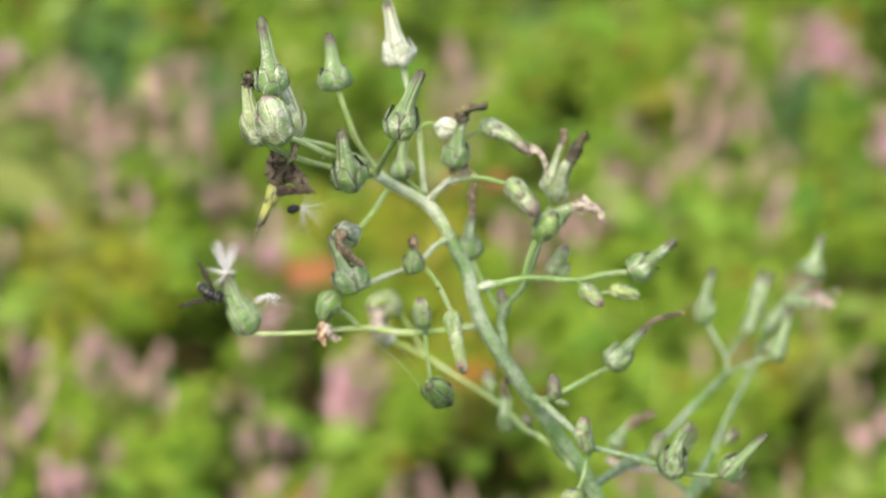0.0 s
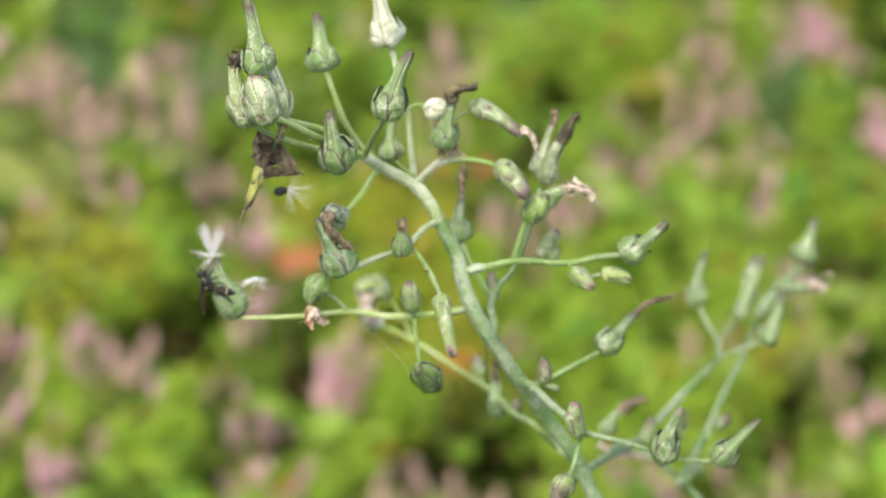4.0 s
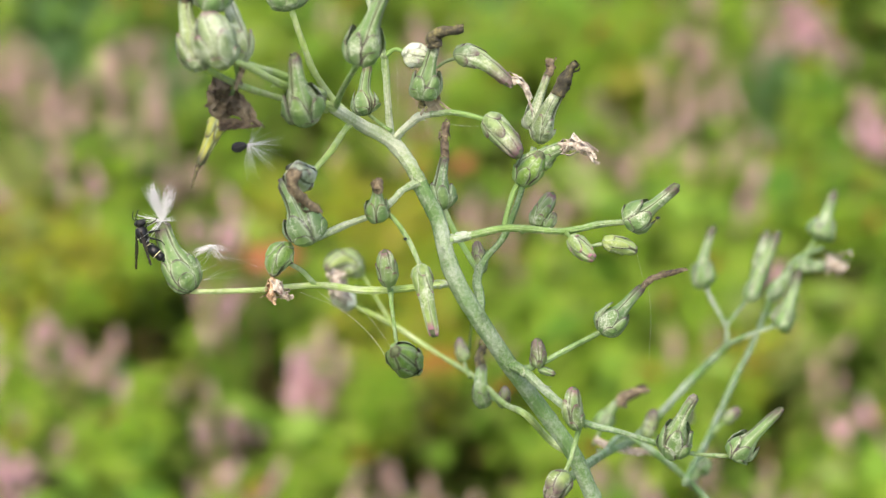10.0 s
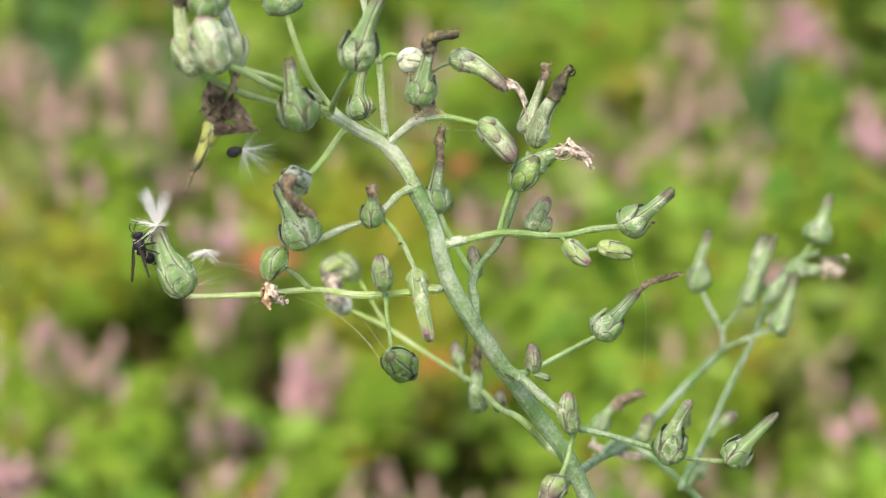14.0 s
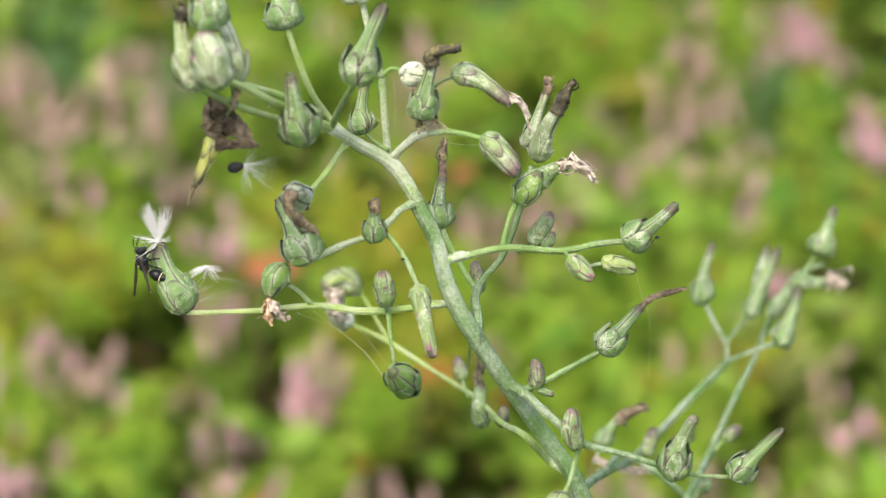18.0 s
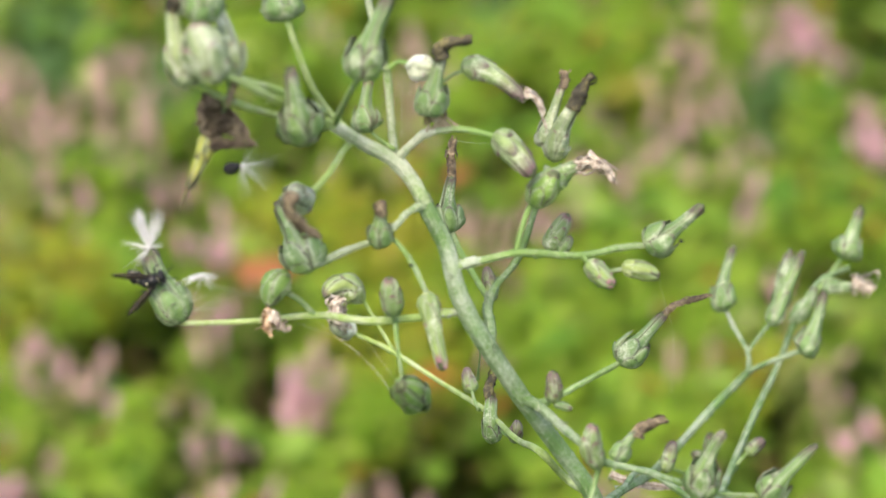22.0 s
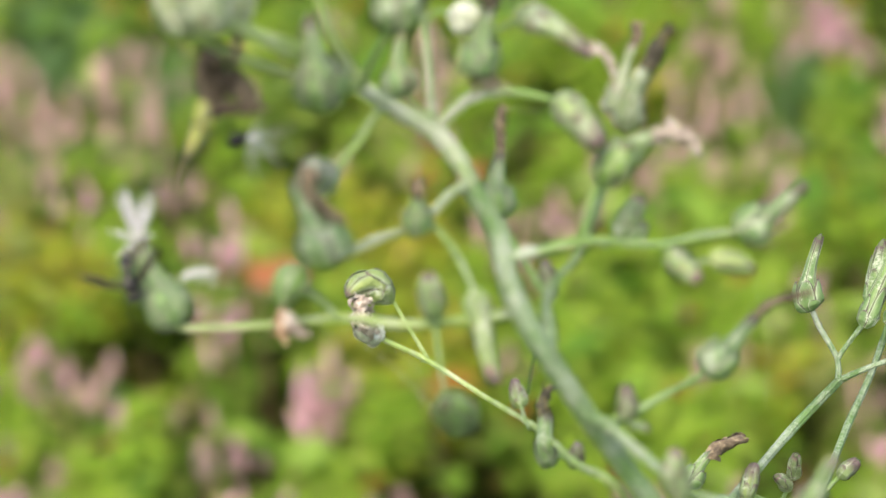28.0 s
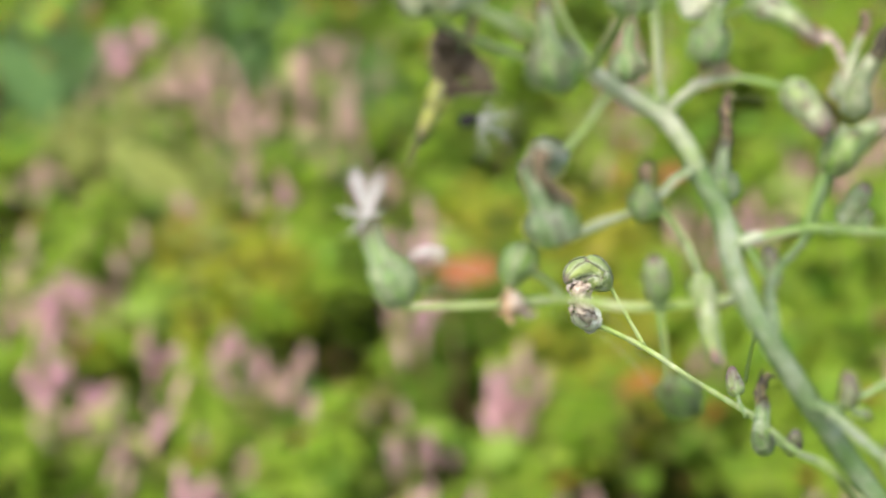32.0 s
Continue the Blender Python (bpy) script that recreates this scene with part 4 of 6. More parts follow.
# ---- plumes, seed and silk ----
def fibres(name, rows, skin, parent, seed, thick=0.004, label=""):
    """Bundles of fine hairs. Rows: foot, end, how many, spread, curl, all in cm."""
    rng = random.Random(seed)
    vs, fs = [], []
    for foot, end, many, spread, curl in rows:
        a, b = cm(foot), cm(end)
        size = (b - a).length
        for k in range(many):
            j = Vector((rng.gauss(0, 1), rng.gauss(0, 1), rng.gauss(0, 1))) * spread * size
            tip_p = a + (b - a) * rng.uniform(0.7, 1.05) + j
            side = Vector((rng.gauss(0, 1), rng.gauss(0, 1), rng.gauss(0, 1))) * curl * size
            start = a + Vector((rng.gauss(0, 1), rng.gauss(0, 1), rng.gauss(0, 1))) * 0.012 * CM
            line = [start * (1 - s) ** 2 + ((start + tip_p) / 2 + side) * 2 * s * (1 - s) + tip_p * s * s for s in (0, 0.25, 0.5, 0.75, 1)]
            first = len(vs)
            for i, (q, (u, v)) in enumerate(zip(line, frames(line))):
                r = thick * CM * (1 - 0.8 * i / 4)
                for w in (0, 2.09, 4.19):
                    vs.append(q + (u * math.cos(w) + v * math.sin(w)) * r)
            for i in range(4):
                for w in range(3):
                    fs.append((first + i * 3 + w, first + i * 3 + (w + 1) % 3, first + i * 3 + 3 + (w + 1) % 3, first + i * 3 + 3 + w))
    ob = part(name, mesh(name, vs, fs), skin, parent, label)
    ob["kind"] = "stuff"
    return ob


TIP = (-12.21, -5.48, 85.31)
fibres("plume", [
    (TIP, (-12.40, -5.33, 85.95), 150, 0.07, 0.04),
    (TIP, (-12.47, -5.33, 85.86), 50, 0.09, 0.05),
    (TIP, (-12.03, -5.16, 85.86), 50, 0.11, 0.12),
    (TIP, (-12.64, -5.55, 85.42), 14, 0.12, 0.05),
    (TIP, (-12.45, -5.80, 85.12), 12, 0.2, 0.08),
    (TIP, (-11.98, -5.40, 85.3), 16, 0.2, 0.1),
    (TIP, (-12.25, -5.3, 85.75), 36, 0.22, 0.05)], fluff, lettuce, 4, 0.005, "white silky seed plume")

stray = tagged(new("stray_plume"), "white seed plume caught on silk beside a lettuce head", "seed plume")
stray.location = FOOT
APEX = (-11.27, -5.95, 85.01)
fibres("plume", [
    (APEX, (-11.64, -6.01, 84.90), 16, 0.07, 0.1),
    (APEX, (-11.60, -5.95, 84.78), 12, 0.08, 0.1),
    (APEX, (-11.36, -5.90, 84.76), 8, 0.12, 0.1),
    (APEX, (-11.00, -5.98, 84.95), 12, 0.1, 0.16),
    (APEX, (-11.02, -6.05, 84.76), 10, 0.1, 0.14)], fluff, stray, 6, 0.006)
fibres("loose_hairs", [
    ((-11.60, -5.8, 84.35), (-11.1, -5.9, 84.62), 4, 0.15, 0.05),
    ((-11.45, -5.8, 84.25), (-10.8, -6.0, 84.55), 5, 0.12, 0.05),
    ((-11.3, -5.95, 84.85), (-11.75, -5.7, 84.2), 4, 0.15, 0.1),
    ((-11.2, -5.9, 84.8), (-10.3, -6.0, 84.55), 3, 0.08, 0.12)], silk, stray, 7, 0.0022)

stray_seed = tagged(new("lettuce_seed"), "black ripe seed with a fine white plume by the dry head", "seed")
stray_seed.location = FOOT
sm = bmesh.new()
bmesh.ops.create_icosphere(sm, subdivisions=3, radius=1)
for q in sm.verts:
    q.co = Vector((q.co.x * 0.145, q.co.y * 0.07, q.co.z * 0.105 * (1 - 0.25 * q.co.x))) * CM * (1 + 0.06 * math.sin(9 * math.atan2(q.co.y, q.co.z)))
me = bpy.data.meshes.new("seed")
sm.to_mesh(me)
sm.free()
grain_seed = part("seed", me, seed_black, stray_seed)
grain_seed.location, grain_seed.rotation_euler = cm((-10.72, -5.73, 86.91)), (0.2, -0.35, 0)
HUB = (-10.56, -5.72, 86.95)
fibres("beak", [((-10.64, -5.73, 86.93), HUB, 3, 0.02, 0)], silk, stray_seed, 3, 0.006)
fibres("plume", [
    (HUB, (-9.95, -5.90, 87.10), 26, 0.14, 0.05),
    (HUB, (-10.05, -5.80, 86.60), 30, 0.16, 0.05),
    (HUB, (-10.50, -5.80, 86.35), 24, 0.16, 0.05),
    (HUB, (-10.3, -5.4, 87.3), 6, 0.2, 0.05)], fluff, stray_seed, 8, 0.0019)

web = tagged(new("spider_silk"), "thin pale spider threads strung between the lettuce shoots", "spider silk")
web.location = FOOT
for line, sag in (
        ([(-3.36, -5.28, 84.56), (-3.23, -4.51, 83.84), (-3.09, -3.74, 83.13)], 0.0026),
        ([(-3.04, -3.74, 83.13), (-2.98, -3.97, 82.62), (-3.01, -4.16, 81.75)], 0.002),
        ([(-9.34, -5.76, 84.01), (-8.50, -6.39, 83.59), (-7.97, -6.84, 83.10)], 0.0026),
        ([(-8.92, -5.77, 83.98), (-8.39, -6.39, 83.82), (-7.87, -6.96, 83.32)], 0.0022),
        ([(-7.87, -4.03, 87.95), (-7.84, -4.23, 87.53), (-7.84, -4.40, 86.92)], 0.002),
        ([(-9.64, -6.13, 84.16), (-8.93, -5.54, 83.52), (-8.31, -5.32, 82.82), (-7.98, -6.16, 82.66)], 0.0024),
        ([(-6.90, -1.68, 85.66), (-6.50, -2.25, 85.85), (-6.10, -4.45, 86.81)], 0.0024)):
    v, f, uv = tube([cm(q) for q in line], [sag * 0.6 * CM] * len(line), 6, 5, 0)
    part("thread", mesh("thread", v, f, uv), silk, web)

# ---- the wasp ----
shell, n, l, b = shader("wasp_black", 0.28)
b.inputs["Specular IOR Level"].default_value = 0.3
l.new(ramp(n, l, grain(n, l, 2500), [(0.3, (0.006, 0.006, 0.007)), (0.7, (0.016, 0.016, 0.018))]), b.inputs["Base Color"])
relief(n, l, b, grain(n, l, 6000, 2), 0.5, 0.00008)
cream, n, l, b = shader("wasp_cream", 0.4)
l.new(ramp(n, l, grain(n, l, 2500), [(0.3, (0.62, 0.55, 0.3)), (0.7, (0.78, 0.73, 0.48))]), b.inputs["Base Color"])
smoky, n, l, b = shader("wasp_wing", 0.5)
l.new(ramp(n, l, grain(n, l, 1200, 3), [(0.3, (0.016, 0.011, 0.008)), (0.7, (0.04, 0.028, 0.016))]), b.inputs["Base Color"])
b.inputs["Alpha"].default_value = 0.9
b.inputs["Specular IOR Level"].default_value = 0.2
MM = 0.001
wasp = tagged(new("wasp"), "small black potter wasp with cream bands and smoky wings", "wasp")


def oval(name, centre, size, skin, parent, label="", taper=0.0, waist=0.0):
    bm = bmesh.new()
    bmesh.ops.create_uvsphere(bm, u_segments=20, v_segments=14, radius=1)
    for q in bm.verts:
        k = 1 - taper * q.co.x - waist * (1 if abs(q.co.x) > 0.7 else 0) * 0.2
        q.co = Vector((q.co.x * size[0], q.co.y * size[1] * k, q.co.z * size[2] * k)) * MM + Vector(centre) * MM
    me = bpy.data.meshes.new(name)
    bm.to_mesh(me)
    bm.free()
    me.polygons.foreach_set("use_smooth", [True] * len(me.polygons))
    return part(name, me, skin, parent, label)


oval("thorax", (0.1, 0, 0), (1.55, 1.2, 1.22), shell, wasp, taper=-0.06)
oval("propodeum", (-1.15, 0, -0.15), (0.75, 1.0, 0.95), shell, wasp)
oval("scutellum_mark", (-0.8, 0, 1.0), (0.12, 0.32, 0.1), cream, wasp, "cream mark")
head = oval("head", (1.95, 0, -0.15), (0.78, 1.22, 1.08), shell, wasp)
for s in (-1, 1):
    oval("eye", (2.1, 0.78 * s, 0.0), (0.5, 0.4, 0.78), seed_black, head)
    v, f, uv = tube([Vector(q) * MM for q in ((2.5, 0.3 * s, 0.25), (3.0, 0.55 * s, 0.75), (3.7, 0.9 * s, 0.6), (4.5, 1.15 * s, 0.1))], [0.09 * MM, 0.085 * MM, 0.11 * MM, 0.1 * MM], 6, 8, 0.05)
    part("antenna", mesh("antenna", v, f, uv), shell, head)
v, f, uv = tube([Vector(q) * MM for q in ((2.3, 0, -0.7), (2.45, 0, -1.2), (2.3, 0, -1.5))], [0.4 * MM, 0.22 * MM, 0.06 * MM], 4, 8, 0.05)
part("mandible", mesh("mandible", v, f, uv), shell, head)
oval("pronotum_mark", (1.25, 0, 0.72), (0.07, 0.5, 0.2), cream, wasp, "thin cream line")

abdomen = oval("abdomen", (-1.55, 0, -0.02), (1.4, 1.1, 1.1), shell, wasp, taper=0.12)
for q in abdomen.data.vertices:
    q.co.x -= 0.9 * MM
oval("waist", (-0.45, 0, 0), (0.85, 0.55, 0.55), shell, abdomen, taper=0.35)
oval("tail_segment", (-3.75, 0, -0.08), (1.1, 0.88, 0.84), shell, abdomen, taper=0.25)
oval("tail_tip", (-4.75, 0, -0.12), (0.65, 0.42, 0.4), shell, abdomen, taper=0.4)


def band(x, r, wide):
    vs, fs = [], []
    for i in range(4):
        rr = r * (1.0 if i in (1, 2) else 0.97)
        for k in range(24):
            w = 2 * math.pi * k / 24
            vs.append(Vector((x + wide * (i / 3 - 0.5), rr * math.cos(w), rr * math.sin(w))) * MM)
    for i in range(3):
        for k in range(24):
            fs.append((i * 24 + k, i * 24 + (k + 1) % 24, (i + 1) * 24 + (k + 1) % 24, (i + 1) * 24 + k))
    part("band", mesh("band", vs, fs), cream, abdomen, "cream-yellow band")


band(-0.98, 0.63, 0.13)
band(-3.3, 1.04, 0.14)
wings = []
for s in (-1, 1):
    vs, fs, us = [], [], []
    for i in range(12):
        k = i / 11
        half = (0.24 + 0.46 * math.sin(math.pi * min(1, k * 0.85 + 0.08)) ** 1.4) * (1 if k < 0.93 else 0.72)
        for c in range(5):
            x = c / 2 - 1
            vs.append(Vector((-6.9 * k, half * x * 0.85 + 0.25 * s * k, 0.16 * math.cos(x * 2.2) + 0.05 * math.sin(k * 11 + c))) * MM)
            us.append((c / 4, k))
    for i in range(11):
        for c in range(4):
            q = i * 5 + c
            fs.append((q, q + 1, q + 6, q + 5))
    wing = part("wing", mesh("wing", vs, fs, us), smoky, wasp, "smoky brown wing")
    for k in (-0.8, 0.1):
        v, f, uv = tube([Vector(q) * MM for q in ((0, k * 0.2, 0.2), (-3.4, k * 0.8 + 0.12 * s, 0.2), (-6.6, k * 0.5 + 0.24 * s, 0.17))], [0.07 * MM, 0.05 * MM, 0.02 * MM], 5, 5, 0)
        part("vein", mesh("vein", v, f, uv), shell, wing)
    wings.append(wing)
for s in (-1, 1):
    for x, reach, back in ((0.95, 1.0, 0.9), (0.1, 1.15, -0.2), (-0.7, 1.3, -1.5)):
        line = ((x, 0.55 * s, -0.75), (x + back * 0.35, 1.5 * s * reach, -0.7), (x + back * 0.7, 1.75 * s * reach, -1.7), (x + back, 1.5 * s * reach, -2.6), (x + back * 1.5, 1.55 * s * reach, -3.0))
        v, f, uv = tube([Vector(q) * MM for q in line], [r * MM for r in (0.2, 0.19, 0.15, 0.1, 0.07)], 4, 7, 0.1)
        part("leg", mesh("leg", v, f, uv), shell, wasp)


def aphid(place, turn):
    """A tiny dark aphid with six short legs."""
    root = tagged(new("aphid"), "tiny black aphid sitting on the lettuce", "insect", "aphids on the lettuce")
    root.matrix_basis = pose(*(FOOT + cm(place)), 0, 0, turn)
    oval("body", (0, 0, 0), (0.42, 0.27, 0.26), seed_black, root, taper=0.2)
    for side in (-1, 1):
        for x in (-0.15, 0.05, 0.22):
            v, f, uv = tube([Vector(q) * MM for q in ((x, 0.15 * side, -0.1), (x * 1.5, 0.4 * side, 0.02), (x * 2, 0.55 * side, -0.3))], [0.035 * MM, 0.03 * MM, 0.02 * MM], 3, 5, 0)
            part("leg", mesh("leg", v, f, uv), seed_black, root)


aphid((-7.68, -6.22, 85.29), 60)
aphid((-2.99, -5.24, 85.28), 20)

# seconds, place in cm, the way it faces, the way its back faces
WASP_ROWS = [
    (0, (-5.52, -1.01, 85.05), (0.92, -0.29, -0.26), (-0.05, -0.75, 0.66)),
    (0.4, (-5.18, -1.04, 84.98), (1.00, -0.02, -0.05), (-0.02, -1.00, 0.01)),
    (0.8, (-5.15, -1.06, 84.95), (0.75, -0.37, -0.55), (-0.35, -0.93, 0.14)),
    (1, (-5.22, -1.06, 84.93), (0.60, -0.43, -0.68), (-0.40, -0.89, 0.20)),
    (1.6, (-5.22, -1.09, 84.87), (0.40, -0.48, -0.78), (-0.29, -0.88, 0.38)),
    (2, (-5.24, -1.10, 84.85), (-0.15, -0.71, -0.68), (0.00, -0.69, 0.72)),
    (2.4, (-5.31, -1.05, 84.96), (-0.88, -0.36, -0.29), (0.04, -0.68, 0.73)),
    (2.8, (-5.38, -1.10, 84.86), (-0.93, -0.32, -0.19), (0.02, -0.56, 0.83)),
    (3, (-5.35, -1.06, 84.95), (-0.96, -0.27, 0.01), (0.21, -0.70, 0.69)),
    (3.2, (-5.38, -1.06, 84.95), (-0.75, 0.13, 0.65), (0.03, -0.97, 0.22)),
    (3.5, (-5.30, -1.06, 84.95), (-0.62, 0.23, 0.75), (-0.29, -0.95, 0.05)),
    (5.5, (-5.36, -1.06, 84.94), (0.05, 0.42, 0.91), (-0.41, -0.82, 0.40)),
    (6, (-5.29, -1.04, 84.99), (-0.10, 0.42, 0.90), (-0.35, -0.86, 0.36)),
    (6.5, (-5.10, -1.01, 85.04), (-0.00, 0.33, 0.94), (0.00, -0.94, 0.33)),
    (7, (-5.12, -1.02, 85.02), (0.05, 0.33, 0.94), (0.00, -0.94, 0.33)),
    (7.5, (-5.29, -1.00, 85.07), (-0.05, 0.42, 0.91), (-0.25, -0.88, 0.40)),
    (8, (-5.44, -0.99, 85.10), (-0.00, 0.42, 0.91), (-0.60, -0.73, 0.34)),
    (8.5, (-5.45, -0.72, 84.97), (-0.10, 0.42, 0.90), (-0.64, -0.72, 0.26)),
    (9, (-5.53, -0.68, 85.05), (-0.20, 0.41, 0.89), (-0.81, -0.58, 0.09)),
    (9.5, (-5.56, -0.64, 85.13), (-0.20, 0.41, 0.89), (-0.85, -0.52, 0.06)),
    (10, (-5.57, -0.65, 85.11), (-0.24, 0.41, 0.88), (-0.84, -0.54, 0.02)),
    (11, (-5.58, -0.62, 85.18), (-0.22, 0.41, 0.89), (-0.85, -0.53, 0.04)),
    (12, (-5.56, -0.67, 85.08), (-0.29, 0.40, 0.87), (-0.82, -0.57, -0.01)),
    (13, (-5.57, -0.68, 85.05), (-0.24, 0.41, 0.88), (-0.83, -0.56, 0.03)),
    (14, (-5.53, -0.71, 84.99), (-0.22, 0.41, 0.89), (-0.77, -0.63, 0.10)),
    (14.5, (-5.49, -0.74, 84.92), (-0.20, 0.41, 0.89), (-0.78, -0.62, 0.12)),
    (16.5, (-5.52, -0.72, 84.97), (-0.22, 0.41, 0.89), (-0.83, -0.55, 0.05)),
    (17, (-5.55, -0.71, 84.98), (-0.30, 0.40, 0.86), (-0.82, -0.57, -0.02)),
    (17.5, (-5.51, -0.68, 85.04), (-0.10, 0.42, 0.90), (-0.88, -0.46, 0.11)),
    (18, (-5.49, -0.70, 85.00), (-0.20, 0.41, 0.89), (-0.84, -0.54, 0.07)),
    (18.5, (-5.48, -0.77, 84.86), (-0.46, 0.38, 0.81), (-0.74, -0.67, -0.10)),
    (19, (-5.44, -0.73, 84.94), (-0.20, 0.41, 0.89), (-0.63, -0.75, 0.21)),
    (19.5, (-5.33, -1.02, 85.04), (0.15, 0.42, 0.90), (-0.40, -0.80, 0.44)),
    (20, (-5.21, -1.00, 85.08), (0.80, 0.25, 0.54), (-0.09, -0.85, 0.52)),
    (20.5, (-5.19, -1.00, 85.08), (0.82, 0.24, 0.51), (-0.08, -0.85, 0.53)),
    (21, (-5.11, -1.00, 85.07), (0.86, 0.21, 0.46), (-0.03, -0.89, 0.46)),
    (21.5, (-5.10, -1.03, 85.01), (0.91, 0.17, 0.37), (0.03, -0.93, 0.36)),
    (22, (-5.15, -1.06, 84.94), (0.93, 0.15, 0.33), (0.10, -0.98, 0.16)),
    (22.5, (-5.06, -1.09, 84.87), (0.88, 0.20, 0.42), (0.23, -0.97, -0.03)),
    (23, (-5.10, -1.03, 85.02), (0.98, -0.09, -0.20), (-0.07, -0.99, 0.14)),
    (23.5, (-5.09, -1.05, 84.97), (0.85, -0.22, -0.48), (-0.05, -0.93, 0.35)),
    (24, (-5.19, -1.06, 84.94), (0.85, -0.22, -0.48), (0.00, -0.91, 0.42)),
    (25, (-5.18, -1.06, 84.94), (0.76, -0.28, -0.59), (0.00, -0.91, 0.42)),
    (25.5, (-5.17, -1.03, 85.01), (0.76, -0.28, -0.59), (0.00, -0.91, 0.42)),
    (27.5, (-5.20, -1.09, 84.88), (0.76, -0.28, -0.59), (0.00, -0.91, 0.42)),
    (27.8, (-5.31, -1.11, 84.84), (0.50, -0.37, -0.79), (-0.16, -0.93, 0.33)),
    (28, (-5.30, -1.11, 84.84), (0.30, -0.40, -0.86), (-0.19, -0.91, 0.36)),
    (28.2, (-5.18, -1.12, 84.82), (0.30, -0.40, -0.86), (-0.19, -0.91, 0.36)),
    (28.4, (-5.27, -1.17, 84.70), (0.05, -0.42, -0.91), (-0.10, -0.90, 0.42)),
    (28.6, (-5.25, -1.23, 84.57), (0.10, -0.42, -0.90), (-0.10, -0.91, 0.41)),
    (28.7, (-5.59, -2.16, 84.83), (-0.10, -0.42, -0.90), (-0.03, -0.90, 0.42)),
    (28.8, (-5.96, -2.95, 84.55), (-0.45, 0.2, -0.85), (-0.2, -0.9, 0.1)),
    (28.9, (-6.64, -3.82, 84.10), (-0.4, 0.7, -0.6), (-0.2, 0.2, 0.9)),
    (29, (-7.19, -4.44, 83.73), (-0.35, 0.85, -0.4), (-0.1, 0.35, 0.9)),
    (29.3, (-18.00, -4.00, 74.00), (-0.90, -0.20, -0.38), (0.00, 0.00, 1.00)),
    (30, (-80.00, -10.00, 60.00), (-0.90, 0.30, -0.20), (0.00, 0.00, 1.00)),
    (32, (-210.00, 60.00, 70.00), (-0.90, 0.40, 0.10), (0.00, 0.00, 1.00)),
]
# seconds, turn and lift of the abdomen in degrees
ABDOMEN_ROWS = [(0, -42, -52), (0.4, -16, -4), (0.8, 5, 16), (1, -5, 11), (1.6, 9, -37), (2, -16, 25), (2.4, 5, -27), (2.8, 21, -17), (3, 23, 25), (3.2, 42, 7), (3.5, 42, -16), (5.5, 42, -45), (6, 11, -60), (6.5, -13, -58), (7, 7, -60), (7.5, 1, -60), (8, -7, -60), (8.5, -19, -59), (9, 26, -31), (9.5, 21, -30), (10, 19, -27), (11, 20, -29), (12, 7, -42), (13, 28, -36), (14, -41, -56), (14.5, -40, -54), (16.5, 26, -34), (17, 25, -34), (17.5, 5, -43), (18, 36, -42), (18.5, 42, -43), (19, 42, -31), (19.5, 42, -60), (20, -4, -60), (20.5, -22, -60), (21, -22, -60), (21.5, -7, -60), (22, -42, -60), (22.5, -37, -60), (23, 42, -60), (23.5, -6, 2), (24, -30, -60), (25, -23, 3), (25.5, -19, 3), (27.5, -11, 3), (27.8, -13, 0), (28, 3, -48), (28.2, -1, -33), (28.4, -4, 2), (28.6, -4, 2), (32, 0, 0)]


# ---- the meadow behind, lower than the lettuce heads ----
GROUND = -0.37
gm = bpy.data.meshes.new("ground")
gb = bmesh.new()
bmesh.ops.create_grid(gb, x_segments=60, y_segments=60, size=60)
for q in gb.verts:
    far = max(0.0, q.co.length - 4)
    q.co.z = GROUND + 0.02 * noise.noise(q.co * 0.8) + 0.05 * min(far, 10) * noise.noise(q.co * 0.07)
gb.to_mesh(gm)
gb.free()
ground = tagged(new("ground", gm), "dark earth under the meadow plants", "ground", kind="structure")
gm.materials.append(soil)


def leaf_shape(length, wide, droop, fold, rng):
    """A lance-shaped leaf from its foot outward along x, folded at the midrib."""
    vs, fs = [], []
    for i in range(7):
        s = i / 6
        half = wide / 2 * math.sin(math.pi * min(1, s * 0.96 + 0.04)) ** 0.8
        x, z = length * s * (1 - 0.25 * droop * s), -length * droop * s * s * 0.6
        for c in (-1, -0.5, 0, 0.5, 1):
            vs.append(Vector((x, half * c, z + abs(c) * half * fold + 0.06 * half * math.sin(9 * s + c * 3))))
    for i in range(6):
        for c in range(4):
            k = i * 5 + c
            fs.append((k, k + 1, k + 6, k + 5))
    return vs, fs


